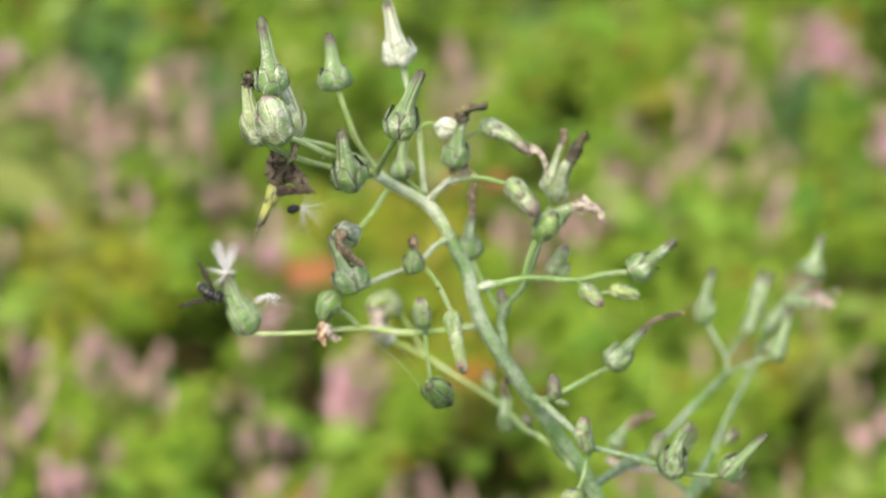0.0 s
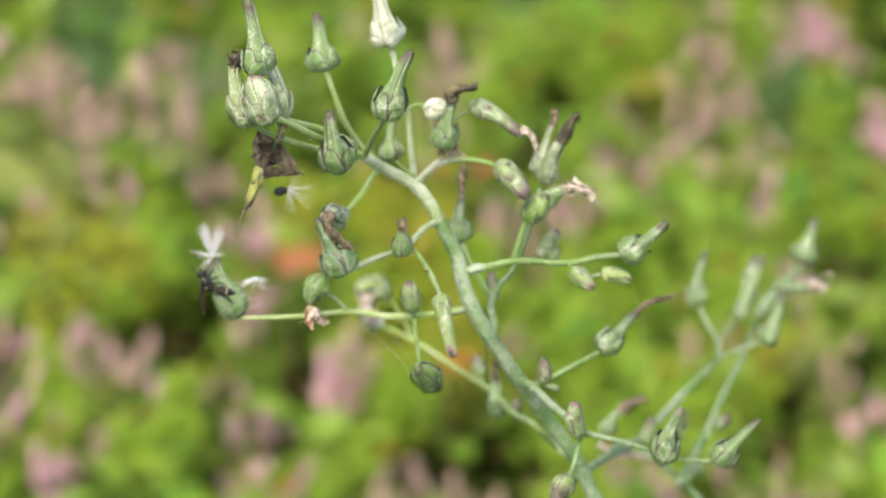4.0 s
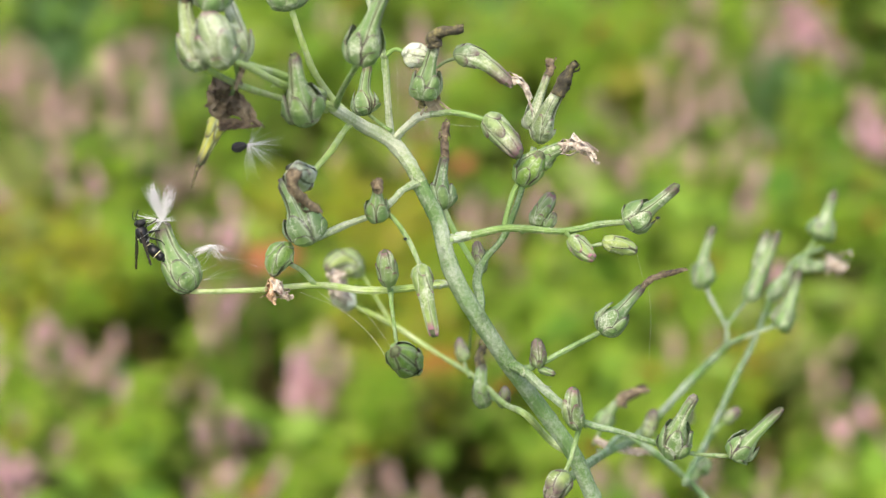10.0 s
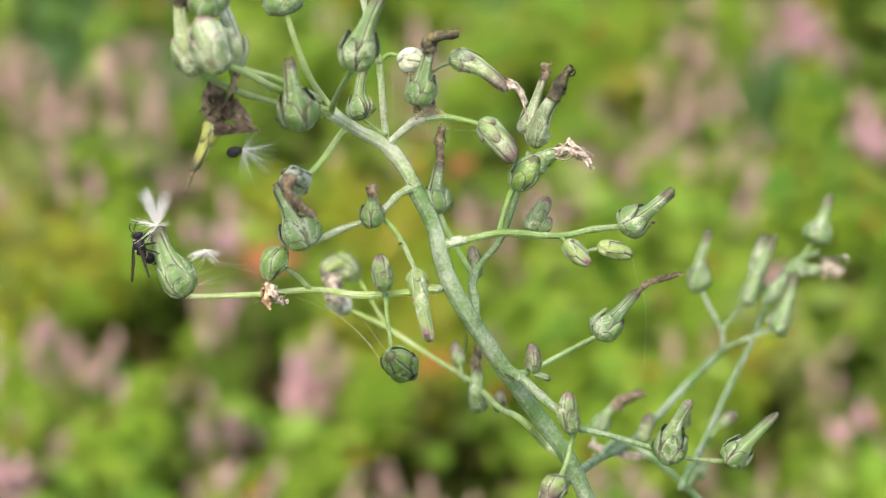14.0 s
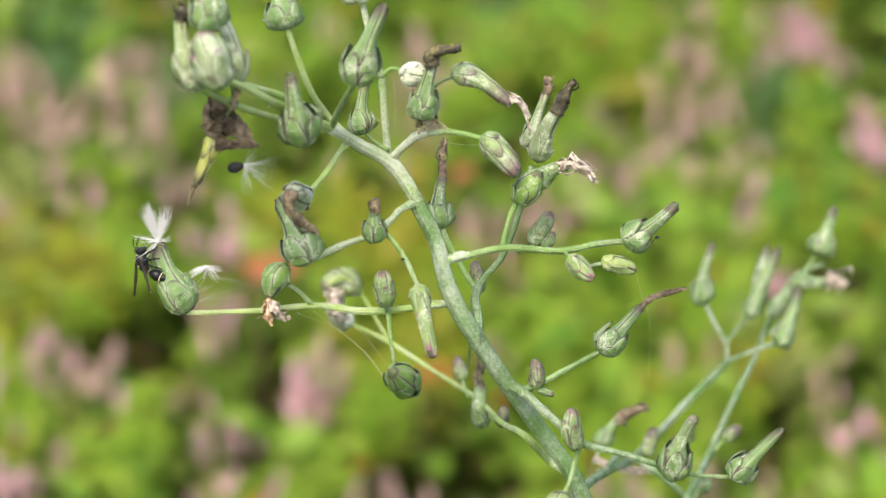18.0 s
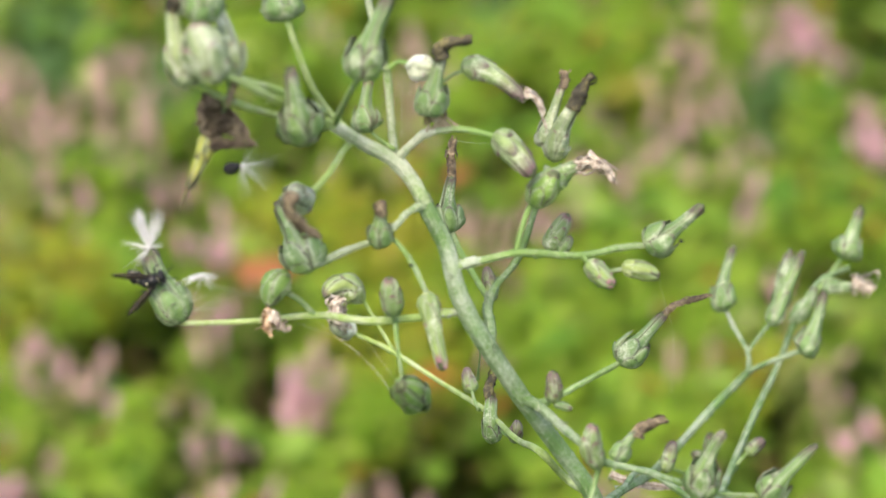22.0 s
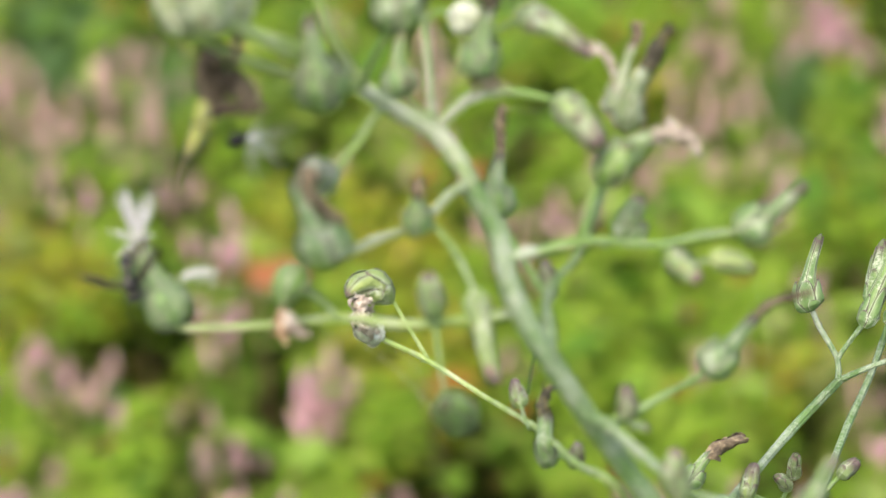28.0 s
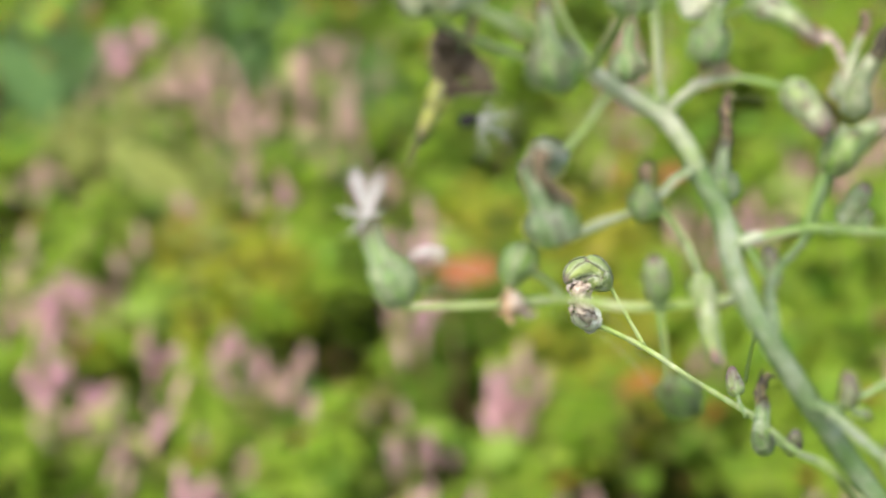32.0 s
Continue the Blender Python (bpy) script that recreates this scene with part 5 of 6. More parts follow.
def spike_shape(length, wide, rng):
    """A dense spike of small closed flowers round an axis along z."""
    vs, fs = [], []
    n = int(length / 0.0022)
    for i in range(n):
        s = i / n
        r = wide / 2 * (0.55 + 0.45 * math.sin(math.pi * min(1, s * 0.9 + 0.12))) * (1 if s < 0.8 else 0.75)
        for k in range(3):
            w = i * 2.4 + k * 2.09 + rng.uniform(-0.3, 0.3)
            p = Vector((math.cos(w) * r * 0.7, math.sin(w) * r * 0.7, s * length))
            axis = Vector((math.cos(w), math.sin(w), 1.1)).normalized()
            u = axis.orthogonal().normalized()
            v = axis.cross(u)
            size = rng.uniform(0.0018, 0.0028)
            f = len(vs)
            vs += [p, p + axis * size * 0.9 + u * size * 0.6, p + axis * size * 0.9 + v * size * 0.6, p + axis * size * 0.9 - u * size * 0.6, p + axis * size * 0.9 - v * size * 0.6, p + axis * size * 2.1]
            fs += [(f, f + 2, f + 1), (f, f + 3, f + 2), (f, f + 4, f + 3), (f, f + 1, f + 4), (f + 5, f + 1, f + 2), (f + 5, f + 2, f + 3), (f + 5, f + 3, f + 4), (f + 5, f + 4, f + 1)]
    return vs, fs


def knotweed(seed, spikes, height, skin, blooms=None):
    """A leafy meadow plant with pink flower spikes at its top."""
    rng = random.Random(seed)
    root = new("knotweed")
    top = Vector((0, 0, height))
    bend = Vector((rng.uniform(-0.03, 0.03), rng.uniform(-0.03, 0.03), height * 0.55))
    v, f, uv = tube([Vector((0, 0, -0.03)), bend, top], [0.0028, 0.0022, 0.0014], 5, 6, 0.1, seed)
    part("stem", mesh("stem", v, f, uv), meadow_stem, root)
    for k in range(10):
        s = 0.5 + 0.49 * (k + rng.random()) / 10
        at = Vector((0, 0, -0.03)).lerp(bend, min(1, s / 0.55)) if s < 0.55 else bend.lerp(top, (s - 0.55) / 0.45)
        vs, fs = leaf_shape(rng.uniform(0.026, 0.046), rng.uniform(0.011, 0.018), rng.uniform(0.1, 0.7), rng.uniform(0.1, 0.4), rng)
        ob = part("leaf", mesh("leaf", vs, fs), skin, root)
        ob.location = at
        ob.rotation_euler = (rng.uniform(-0.3, 0.3), rng.uniform(-0.7, 0.35), k * 2.4 + rng.uniform(-0.5, 0.5))
    for k in range(spikes):
        vs, fs = spike_shape(rng.uniform(0.018, 0.036), rng.uniform(0.007, 0.011), rng)
        ob = part("flower_spike", mesh("flower_spike", vs, fs, smooth=False), blooms, root, "dusty pink flower spike")
        w = k * 2.2 + rng.uniform(0, 1)
        lean = 0.05 + 0.7 * rng.random() ** 2
        off = Vector((math.cos(w), math.sin(w), 0))
        ob.location = top + off * 0.022 * k + Vector((0, 0, 0.012))
        ob.rotation_euler = (-math.sin(w) * lean, math.cos(w) * lean, 0)
        v, f, uv = tube([top - Vector((0, 0, 0.03)), top + off * 0.006 * k, ob.location + Vector((0, 0, 0.004))], [0.0012, 0.001, 0.0008], 3, 5, 0.05, k)
        part("flower_stalk", mesh("flower_stalk", v, f, uv), meadow_stem, root)
    return root


GROUP = "knotweed in the meadow"


def stock(seed, many, spikes, height, skin, label, blooms=None):
    return [tagged(knotweed(seed + k, spikes, height + 0.012 * k, skin, blooms), label, "plant", GROUP) for k in range(many)]


sunny = stock(50, 3, 0, 0.245, leaf_bright, "yellow-green leafy knotweed plant in the meadow")
golden = stock(55, 2, 0, 0.25, leaf_yellow, "yellowing leafy knotweed plant in the meadow")
leafy = stock(60, 3, 0, 0.215, leaf_mid, "leafy green knotweed plant in the meadow")
# these stand in the gaps, their shade painted as leaf colour
shady = stock(70, 2, 0, 0.15, leaf_shaded, "low knotweed plant in the meadow, coloured dark as a shaded gap")
pale = stock(74, 2, 0, 0.24, leaf_pale, "pale olive leafy plant in the meadow")
bluish = stock(77, 2, 0, 0.23, leaf_teal, "bluish-green leafy plant in the meadow")
pinky = stock(80, 4, 2, 0.215, leaf_mid, "green knotweed plant with dusty pink flower spikes", spike_pink)
faded = stock(90, 4, 1, 0.215, leaf_mid, "green knotweed plant with faded buff-pink flower spikes", spike_faded)
used = set()


def stand(kinds, x, y, rng, lean):
    ob = kinds[rng.randrange(len(kinds))]
    m = pose(x, y, GROUND - 0.01, rng.uniform(-lean, lean), rng.uniform(-lean, lean), rng.uniform(0, 360))
    if ob.name in used:
        return copy_thing(ob, m)
    used.add(ob.name)
    ob.matrix_basis = m
    return ob


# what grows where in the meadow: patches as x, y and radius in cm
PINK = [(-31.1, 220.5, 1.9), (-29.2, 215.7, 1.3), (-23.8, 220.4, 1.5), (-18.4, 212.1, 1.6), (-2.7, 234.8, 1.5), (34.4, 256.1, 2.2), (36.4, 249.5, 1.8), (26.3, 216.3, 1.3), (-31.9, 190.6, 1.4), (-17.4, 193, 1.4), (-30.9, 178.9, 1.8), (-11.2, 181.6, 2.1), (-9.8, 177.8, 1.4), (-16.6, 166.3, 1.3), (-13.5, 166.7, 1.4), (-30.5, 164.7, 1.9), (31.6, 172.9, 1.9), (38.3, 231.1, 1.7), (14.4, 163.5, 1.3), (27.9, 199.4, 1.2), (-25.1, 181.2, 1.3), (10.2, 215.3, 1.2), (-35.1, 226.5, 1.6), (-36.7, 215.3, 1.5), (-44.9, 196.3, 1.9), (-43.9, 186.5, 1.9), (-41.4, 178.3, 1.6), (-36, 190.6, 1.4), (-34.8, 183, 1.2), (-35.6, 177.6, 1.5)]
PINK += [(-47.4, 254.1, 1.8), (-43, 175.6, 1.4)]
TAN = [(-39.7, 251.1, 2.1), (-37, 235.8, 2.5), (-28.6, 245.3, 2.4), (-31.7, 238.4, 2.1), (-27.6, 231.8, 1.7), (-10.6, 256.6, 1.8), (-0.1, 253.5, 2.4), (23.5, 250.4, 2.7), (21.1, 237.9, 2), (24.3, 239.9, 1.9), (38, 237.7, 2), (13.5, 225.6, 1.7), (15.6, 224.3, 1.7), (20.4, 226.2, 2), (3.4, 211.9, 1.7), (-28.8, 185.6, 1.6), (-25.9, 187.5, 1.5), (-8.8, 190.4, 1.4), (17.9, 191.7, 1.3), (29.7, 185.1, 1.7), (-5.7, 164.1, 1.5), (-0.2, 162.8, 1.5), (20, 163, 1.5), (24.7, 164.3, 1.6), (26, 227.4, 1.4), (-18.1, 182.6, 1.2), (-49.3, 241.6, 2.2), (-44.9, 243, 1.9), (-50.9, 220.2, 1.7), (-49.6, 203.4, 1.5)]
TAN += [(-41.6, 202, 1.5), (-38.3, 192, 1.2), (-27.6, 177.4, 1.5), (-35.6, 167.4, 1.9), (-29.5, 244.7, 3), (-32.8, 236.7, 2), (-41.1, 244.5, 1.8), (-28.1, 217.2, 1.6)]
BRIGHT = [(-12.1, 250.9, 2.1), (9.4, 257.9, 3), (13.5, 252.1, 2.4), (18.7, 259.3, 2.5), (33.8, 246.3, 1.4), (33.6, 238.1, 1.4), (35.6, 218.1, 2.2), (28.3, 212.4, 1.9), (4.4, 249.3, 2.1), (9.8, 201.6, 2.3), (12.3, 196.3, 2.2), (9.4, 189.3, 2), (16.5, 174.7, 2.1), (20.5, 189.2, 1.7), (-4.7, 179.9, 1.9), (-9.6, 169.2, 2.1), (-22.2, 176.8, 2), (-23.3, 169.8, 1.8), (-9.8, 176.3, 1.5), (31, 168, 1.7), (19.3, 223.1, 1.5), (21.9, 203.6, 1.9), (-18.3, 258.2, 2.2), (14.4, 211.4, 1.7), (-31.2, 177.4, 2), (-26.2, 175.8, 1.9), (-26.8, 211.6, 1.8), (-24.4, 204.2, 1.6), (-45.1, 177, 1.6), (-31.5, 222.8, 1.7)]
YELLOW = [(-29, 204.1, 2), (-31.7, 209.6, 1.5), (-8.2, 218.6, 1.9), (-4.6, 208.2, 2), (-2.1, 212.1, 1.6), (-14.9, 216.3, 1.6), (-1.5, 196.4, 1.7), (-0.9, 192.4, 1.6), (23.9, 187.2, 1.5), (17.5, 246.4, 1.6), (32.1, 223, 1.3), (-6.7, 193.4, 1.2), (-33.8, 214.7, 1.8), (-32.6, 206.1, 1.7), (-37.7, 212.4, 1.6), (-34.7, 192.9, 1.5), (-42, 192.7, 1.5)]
# shaded gaps, laid out as patches of low, darkened leaves
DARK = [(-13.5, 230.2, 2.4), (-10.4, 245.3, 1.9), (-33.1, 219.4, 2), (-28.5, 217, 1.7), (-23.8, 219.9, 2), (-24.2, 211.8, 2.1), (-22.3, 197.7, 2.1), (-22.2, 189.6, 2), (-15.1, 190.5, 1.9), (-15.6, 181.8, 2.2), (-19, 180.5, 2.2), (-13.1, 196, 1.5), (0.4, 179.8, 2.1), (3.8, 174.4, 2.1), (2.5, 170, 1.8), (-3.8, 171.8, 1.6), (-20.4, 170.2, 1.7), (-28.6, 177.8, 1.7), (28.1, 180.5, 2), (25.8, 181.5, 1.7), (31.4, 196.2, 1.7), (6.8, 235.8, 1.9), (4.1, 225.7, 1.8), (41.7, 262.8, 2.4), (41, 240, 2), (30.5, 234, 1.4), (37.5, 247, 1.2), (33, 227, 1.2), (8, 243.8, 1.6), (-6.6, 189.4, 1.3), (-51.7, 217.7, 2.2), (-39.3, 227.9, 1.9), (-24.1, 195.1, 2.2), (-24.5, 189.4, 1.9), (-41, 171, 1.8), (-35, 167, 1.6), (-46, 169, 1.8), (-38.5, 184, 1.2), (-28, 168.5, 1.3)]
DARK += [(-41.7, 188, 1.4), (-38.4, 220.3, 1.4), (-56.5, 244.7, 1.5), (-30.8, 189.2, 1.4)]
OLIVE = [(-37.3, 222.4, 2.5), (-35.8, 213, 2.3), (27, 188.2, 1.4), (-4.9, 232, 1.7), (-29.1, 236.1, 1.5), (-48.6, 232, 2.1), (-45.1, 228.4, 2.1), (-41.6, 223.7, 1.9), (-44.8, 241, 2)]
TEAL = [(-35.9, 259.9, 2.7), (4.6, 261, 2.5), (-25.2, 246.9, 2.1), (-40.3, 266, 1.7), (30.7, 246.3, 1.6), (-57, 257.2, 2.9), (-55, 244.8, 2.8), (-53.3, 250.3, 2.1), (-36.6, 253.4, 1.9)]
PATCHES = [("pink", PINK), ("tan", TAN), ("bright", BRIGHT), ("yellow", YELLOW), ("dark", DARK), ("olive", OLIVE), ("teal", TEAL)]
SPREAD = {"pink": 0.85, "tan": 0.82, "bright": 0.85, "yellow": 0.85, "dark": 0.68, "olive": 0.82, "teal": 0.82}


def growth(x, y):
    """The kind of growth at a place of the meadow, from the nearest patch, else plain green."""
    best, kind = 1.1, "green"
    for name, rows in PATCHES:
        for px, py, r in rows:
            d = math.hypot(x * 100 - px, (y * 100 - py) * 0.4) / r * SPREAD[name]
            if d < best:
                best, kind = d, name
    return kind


def in_view(x, y, more=0.0):
    return -0.06 - more - 0.215 * (y + 0.6) < x < 0.05 + more + 0.14 * (y + 0.6)


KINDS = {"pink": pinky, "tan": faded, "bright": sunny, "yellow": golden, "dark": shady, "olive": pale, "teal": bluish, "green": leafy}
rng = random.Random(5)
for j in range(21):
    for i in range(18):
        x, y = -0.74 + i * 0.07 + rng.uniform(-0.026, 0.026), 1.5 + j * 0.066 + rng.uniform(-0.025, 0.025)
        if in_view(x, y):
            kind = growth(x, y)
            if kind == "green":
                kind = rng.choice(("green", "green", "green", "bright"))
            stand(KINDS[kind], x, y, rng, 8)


def turned_leaf(place, blades, skin, label):
    """A tuft of autumn-coloured leaf blades on one stalk."""
    red = tagged(new("red_leaf"), label, "leaf")
    red.location = place
    for size, turn in blades:
        v, f = leaf_shape(size, size * 0.5, 0.3, 0.2, rng)
        ob = part("blade", mesh("blade", v, f), skin, red)
        ob.rotation_euler = (0.5, -0.2, radians(turn))
    v, f, uv = tube([Vector((0, 0, -0.3)), Vector((0.01, 0, -0.1)), Vector((0, 0, 0))], [0.002, 0.0016, 0.0012], 4, 6)
    part("stalk", mesh("stalk", v, f, uv), meadow_stem, red)


turned_leaf((-0.154, 1.933, -0.075), ((0.05, 20), (0.042, 165), (0.036, 80)), red_leaf_mat, "dock leaves turned orange-red among the green")
turned_leaf((-0.022, 1.807, -0.1), ((0.04, 10), (0.036, 150)), rust_leaf_mat, "rust-brown leaves low among the green")
turned_leaf((0.008, 2.18, -0.1), ((0.035, 200), (0.03, 40)), red_leaf_mat, "small orange leaves among the green")


def broad_leaf(place, size, turn, skin, label, seed):
    """A large leaf on its own stalk among the knotweed."""
    rng = random.Random(seed)
    root = tagged(new("broad_leaf"), label, "leaf")
    root.location = place
    v, f = leaf_shape(size, size * 0.4, 0.45, 0.2, rng)
    blade = part("blade", mesh("blade", v, f), skin, root)
    blade.rotation_euler = (0.1, 0.25, radians(turn))
    for k in range(4):
        s = 0.2 + 0.17 * k
        for side in (-1, 1):
            line = [Vector((size * s, 0, -size * 0.15 * s * s + 0.0015)), Vector((size * (s + 0.16), side * size * 0.2 * (1 - s * 0.5), -size * 0.15 * (s + 0.16) ** 2 + 0.02 * size + 0.002))]
            v, f, uv = tube(line, [0.001, 0.0005], 3, 4, 0)
            part("vein", mesh("vein", v, f, uv), skin, blade)
    v, f, uv = tube([Vector((0, 0, GROUND - place[2] - 0.02)), Vector((-0.01, 0, -0.1)), Vector((0, 0, 0))], [0.003, 0.0025, 0.002], 4, 6)
    part("stalk", mesh("stalk", v, f, uv), meadow_stem, root)


broad_leaf((-0.45, 2.22, -0.09), 0.13, -35, leaf_pale, "broad pale olive leaf standing over the meadow", 1)
broad_leaf((-0.58, 2.44, -0.09), 0.12, -50, leaf_teal, "broad bluish-green leaf standing over the meadow", 2)

# leaves low between the plants, with the shade down there put into their colour
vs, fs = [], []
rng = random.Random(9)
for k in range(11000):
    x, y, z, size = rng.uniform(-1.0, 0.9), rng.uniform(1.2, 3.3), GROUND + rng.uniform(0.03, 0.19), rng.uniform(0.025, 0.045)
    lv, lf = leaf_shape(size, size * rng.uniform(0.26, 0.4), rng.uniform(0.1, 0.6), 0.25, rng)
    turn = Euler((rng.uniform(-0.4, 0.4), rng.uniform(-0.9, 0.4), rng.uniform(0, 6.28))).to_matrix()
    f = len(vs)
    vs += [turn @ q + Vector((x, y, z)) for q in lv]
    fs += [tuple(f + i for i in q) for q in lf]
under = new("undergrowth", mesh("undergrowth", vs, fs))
under.data.materials.append(under_leaf_shaded)
tagged(under, "dense low green leaves filling the meadow, darkened as shade between the plants", "undergrowth", kind="stuff")


# the meadow all round: the same leafy plants and spikes, joined
def scatter(name, shape, faces, rows, skin, label, kind_word):
    """One mesh of many copies of a small shape. Rows: place, size, yaw, pitch."""
    shape, rows = np.array(shape), np.array(rows)
    size, yaw, pitch = rows[:, 3:4], rows[:, 4:5], rows[:, 5:6]
    x = shape[None, :, 0] * np.cos(pitch) - shape[None, :, 2] * np.sin(pitch)
    z = shape[None, :, 0] * np.sin(pitch) + shape[None, :, 2] * np.cos(pitch)
    y = shape[None, :, 1] + 0 * x
    v = np.stack([x * np.cos(yaw) - y * np.sin(yaw), x * np.sin(yaw) + y * np.cos(yaw), z], 2) * size[:, :, None] + rows[:, None, :3]
    n, k = v.shape[:2]
    quads = (np.array(faces)[None] + (np.arange(n) * k)[:, None, None]).reshape(-1, 4)
    me = bpy.data.meshes.new(name)
    me.vertices.add(n * k)
    me.vertices.foreach_set("co", v.astype(np.float32).ravel())
    me.loops.add(quads.size)
    me.loops.foreach_set("vertex_index", quads.astype(np.int32).ravel())
    me.polygons.add(len(quads))
    me.polygons.foreach_set("loop_start", np.arange(0, quads.size, 4, dtype=np.int32))
    me.update(calc_edges=True)
    me.materials.append(skin)
    tagged(new(name, me), label, kind_word, kind="stuff")


BLADE = [(x, 0.17 * math.sin(math.pi * min(1, x * 0.94 + 0.06)) * c, 0.04 * abs(c) - 0.25 * x * x) for x in (0, 0.33, 0.66, 1) for c in (-1, 0, 1)]
BLADE_FACES = [(3 * a + c, 3 * a + c + 1, 3 * a + c + 4, 3 * a + c + 3) for a in range(3) for c in range(2)]
BROAD = [(x, 0.34 * math.sin(math.pi * min(1, x ** 0.8 * 0.95 + 0.05)) * c, 0.07 * abs(c) - 0.3 * x * x) for x in (0, 0.33, 0.66, 1) for c in (-1, 0, 1)]
SPIKE = [(x, r * math.cos(w), r * math.sin(w)) for x, r in ((0, 0.07), (0.3, 0.16), (0.75, 0.14), (1, 0.04)) for w in (0, 1.571, 3.142, 4.712)]
SPIKE_FACES = [(4 * a + c, 4 * a + (c + 1) % 4, 4 * a + 4 + (c + 1) % 4, 4 * a + 4 + c) for a in range(3) for c in range(4)]
rng = random.Random(31)
bright_rows, mid_rows, dull_rows, pink_rows = [], [], [], []
for k in range(9500):
    r, w = 7.5 * rng.random() ** 0.75, rng.uniform(0, 6.283)
    x, y = r * math.cos(w), 1.6 + r * math.sin(w)
    if in_view(x, y, 0.03) and 1.45 < y < 2.95 or math.hypot(x - FOOT.x, y - FOOT.y) < 0.08:
        continue
    tall = rng.uniform(0.14, 0.27)
    patch = noise.noise(Vector((x * 1.7, y * 1.7, 0)))
    for j in range(9):
        row = (x + rng.uniform(-0.02, 0.02), y + rng.uniform(-0.02, 0.02), GROUND + tall * (0.35 + 0.65 * j / 9), rng.uniform(0.06, 0.11), j * 2.4 + rng.uniform(0, 0.6), rng.uniform(-0.4, 0.6))
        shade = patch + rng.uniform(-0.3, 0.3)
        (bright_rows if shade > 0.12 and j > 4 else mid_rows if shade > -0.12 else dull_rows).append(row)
    if rng.random() < 0.35:
        pink_rows.append((x, y, GROUND + tall - 0.01, rng.uniform(0.03, 0.05), rng.uniform(0, 6.28), rng.uniform(1.1, 1.5)))
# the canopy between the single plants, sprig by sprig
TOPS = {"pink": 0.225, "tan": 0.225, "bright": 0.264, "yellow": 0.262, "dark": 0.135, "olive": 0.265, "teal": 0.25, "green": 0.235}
LEAVES = {"pink": leaf_mid, "tan": leaf_mid, "bright": leaf_bright, "yellow": leaf_yellow, "dark": leaf_shaded, "olive": leaf_pale, "teal": leaf_teal, "green": leaf_mid}
sprigs = {kind: [] for kind in TOPS}
spikes = {"pink": [], "tan": []}
broad, rusty = [], []
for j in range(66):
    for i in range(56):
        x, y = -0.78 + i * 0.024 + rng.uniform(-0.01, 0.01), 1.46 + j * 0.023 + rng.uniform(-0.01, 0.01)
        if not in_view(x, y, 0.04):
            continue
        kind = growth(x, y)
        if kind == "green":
            # noise adds bright tufts and further gaps in the painted shade colour
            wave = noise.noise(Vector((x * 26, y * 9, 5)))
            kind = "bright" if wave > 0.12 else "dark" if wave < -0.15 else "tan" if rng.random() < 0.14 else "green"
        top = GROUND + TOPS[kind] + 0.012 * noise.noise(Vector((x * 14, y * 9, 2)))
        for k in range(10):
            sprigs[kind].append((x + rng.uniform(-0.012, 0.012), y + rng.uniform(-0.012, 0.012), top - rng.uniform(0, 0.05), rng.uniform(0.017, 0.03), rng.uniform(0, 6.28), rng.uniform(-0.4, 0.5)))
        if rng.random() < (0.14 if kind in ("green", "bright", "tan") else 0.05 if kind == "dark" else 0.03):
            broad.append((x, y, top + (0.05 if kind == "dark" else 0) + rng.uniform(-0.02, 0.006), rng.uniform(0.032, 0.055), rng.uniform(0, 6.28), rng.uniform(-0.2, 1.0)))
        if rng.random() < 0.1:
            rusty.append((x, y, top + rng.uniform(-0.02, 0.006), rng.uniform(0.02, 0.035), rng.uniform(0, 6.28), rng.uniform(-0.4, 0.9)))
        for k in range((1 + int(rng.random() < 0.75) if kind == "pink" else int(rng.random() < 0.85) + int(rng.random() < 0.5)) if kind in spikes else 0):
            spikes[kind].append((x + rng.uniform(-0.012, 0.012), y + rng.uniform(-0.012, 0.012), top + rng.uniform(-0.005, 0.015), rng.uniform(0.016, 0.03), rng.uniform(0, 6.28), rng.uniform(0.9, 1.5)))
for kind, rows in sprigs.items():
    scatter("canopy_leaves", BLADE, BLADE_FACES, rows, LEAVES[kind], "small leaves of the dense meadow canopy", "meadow")
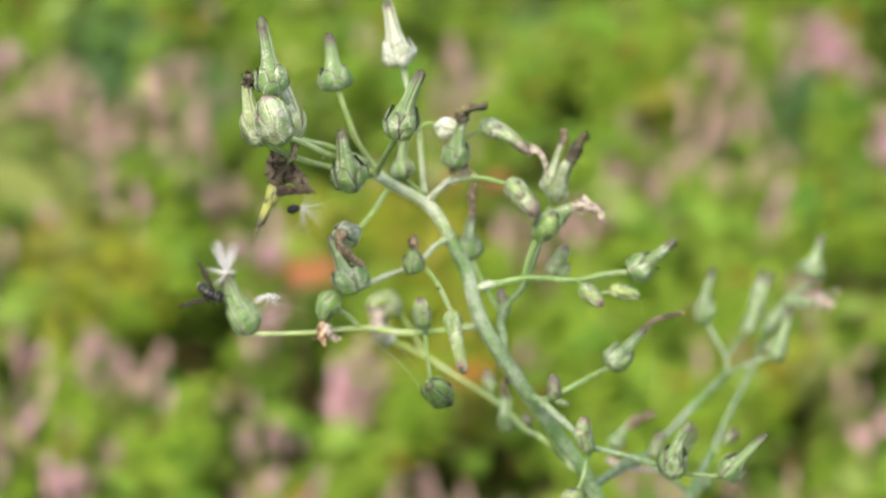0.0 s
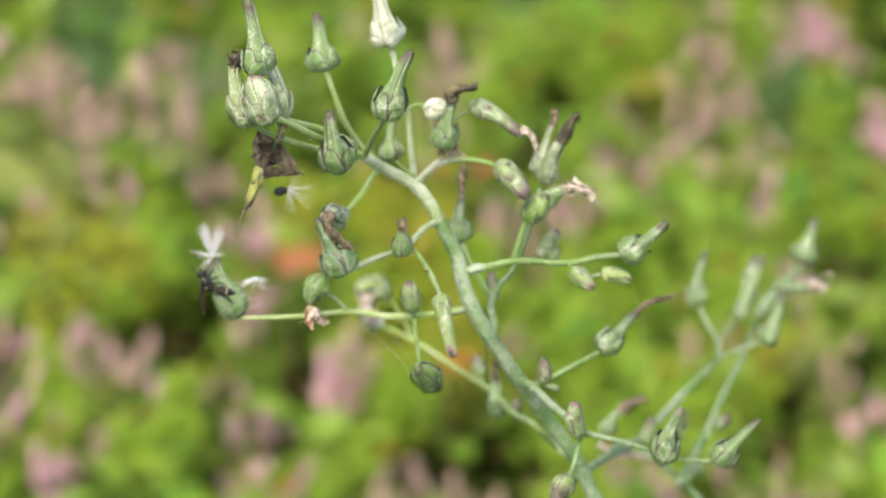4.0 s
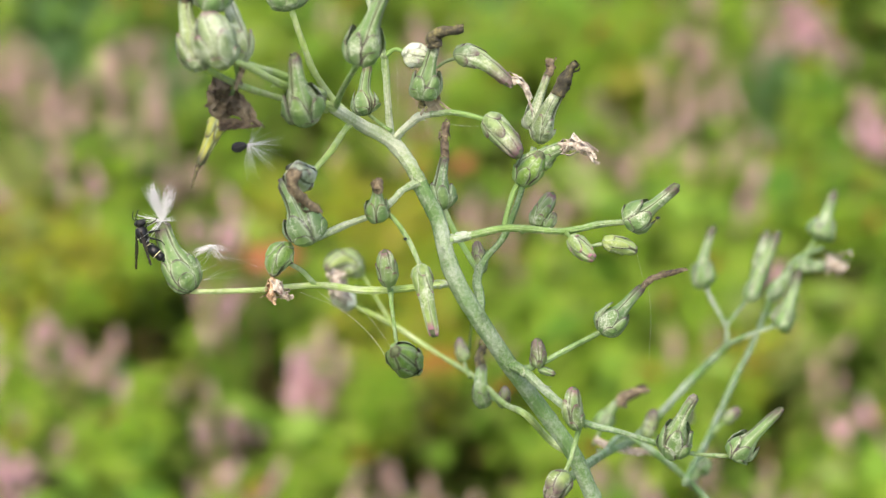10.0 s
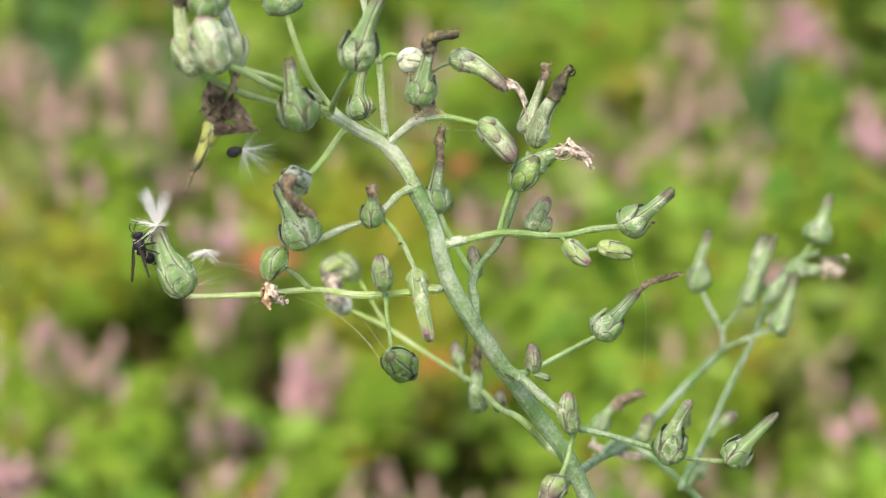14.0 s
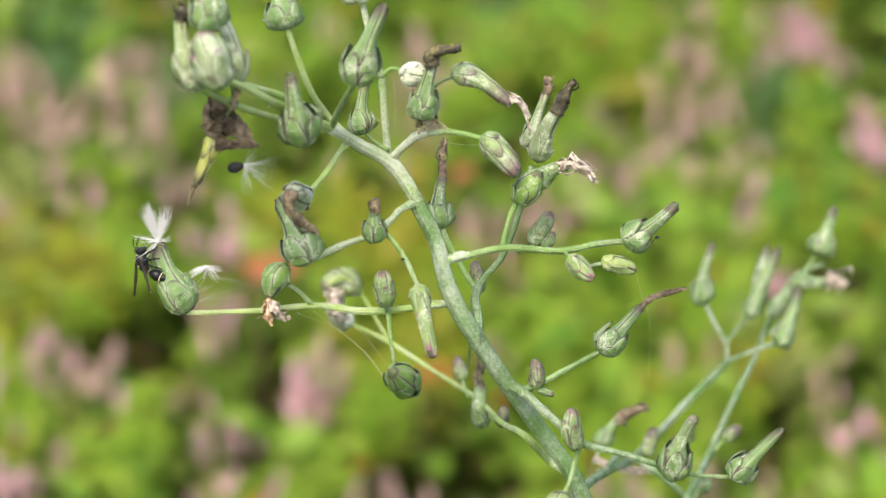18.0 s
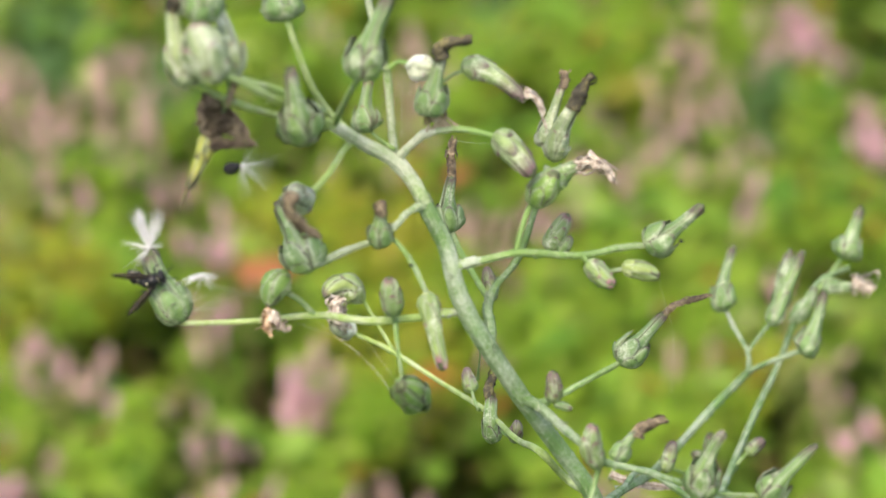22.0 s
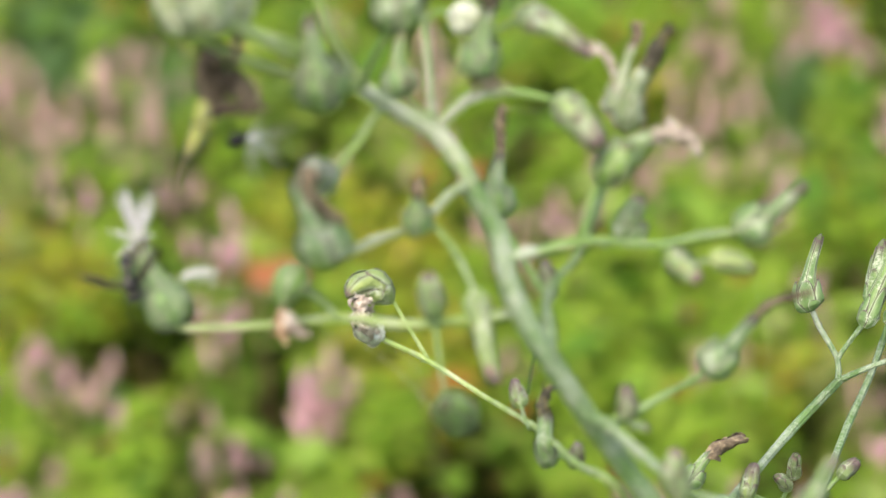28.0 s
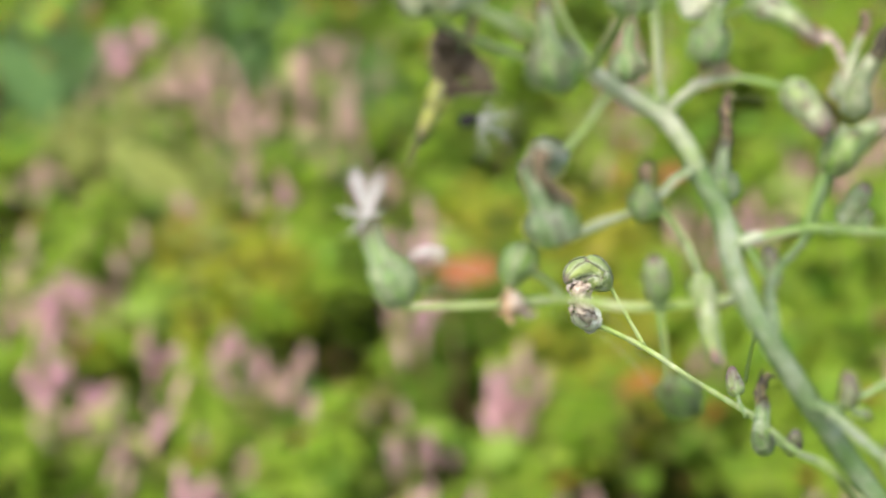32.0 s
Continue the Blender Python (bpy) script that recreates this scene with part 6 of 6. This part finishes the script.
scatter("canopy_broad_leaves", BROAD, BLADE_FACES, broad, leaf_broad, "large fresh green leaves among the meadow canopy", "meadow")
scatter("canopy_rusty_leaves", BLADE, BLADE_FACES, rusty, rust_leaf_mat, "rust-brown fading leaves among the meadow canopy", "meadow")
scatter("canopy_spikes", SPIKE, SPIKE_FACES, spikes["pink"], spike_pink, "dusty pink flower spikes over the meadow canopy", "meadow")
scatter("canopy_spikes", SPIKE, SPIKE_FACES, spikes["tan"], spike_faded, "faded buff-pink flower spikes over the meadow canopy", "meadow")
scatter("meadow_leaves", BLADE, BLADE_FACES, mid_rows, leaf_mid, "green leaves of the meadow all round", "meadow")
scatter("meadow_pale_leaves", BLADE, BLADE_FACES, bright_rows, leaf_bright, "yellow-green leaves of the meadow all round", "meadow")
# the outer meadow repeats the leaf colour that imitates shaded gaps
scatter("meadow_shade_leaves", BLADE, BLADE_FACES, dull_rows, leaf_shaded, "shade-coloured leaves of the meadow all round", "meadow")
scatter("meadow_spikes", SPIKE, SPIKE_FACES, pink_rows, spike_pink, "dusty pink flower spikes of the meadow all round", "meadow")


def stance(place, ahead, back):
    x = Vector(ahead).normalized()
    z = Vector(back)
    z = (z - x * z.dot(x)).normalized()
    m = Matrix((x, z.cross(x), z)).transposed().to_4x4()
    m.translation = Vector(place) * CM
    return m


def motions():
    walk(wasp, [(t, stance(p, a, b)) for t, p, a, b in WASP_ROWS])
    walk(abdomen, [(t, pose(-1.5 * MM, 0, -0.1 * MM, 0, lift, turn)) for t, turn, lift in ABDOMEN_ROWS])
    # seconds, how far the wings spread and how far they are raised
    spread = [(0, 38, 6), (1, 48, 6), (1.6, 55, 20), (2, 72, 52), (2.4, 64, 30), (2.8, 55, 10), (3.5, 24, 6), (6.5, 27, 6), (12, 16, 6), (18, 20, 6), (19.5, 26, 6), (20, 24, 6), (22.5, 24, 6), (25, 40, 6), (27.8, 48, 6), (28.5, 62, 10), (28.7, 40, 30), (28.9, 12, 10), (32, 12, 10)]
    for s, wing in zip((-1, 1), wings):
        walk(wing, [(t, pose(0.35 * MM, 0.85 * s * MM, 0.62 * MM, 0, up, -s * k)) for t, k, up in spread])


motions()
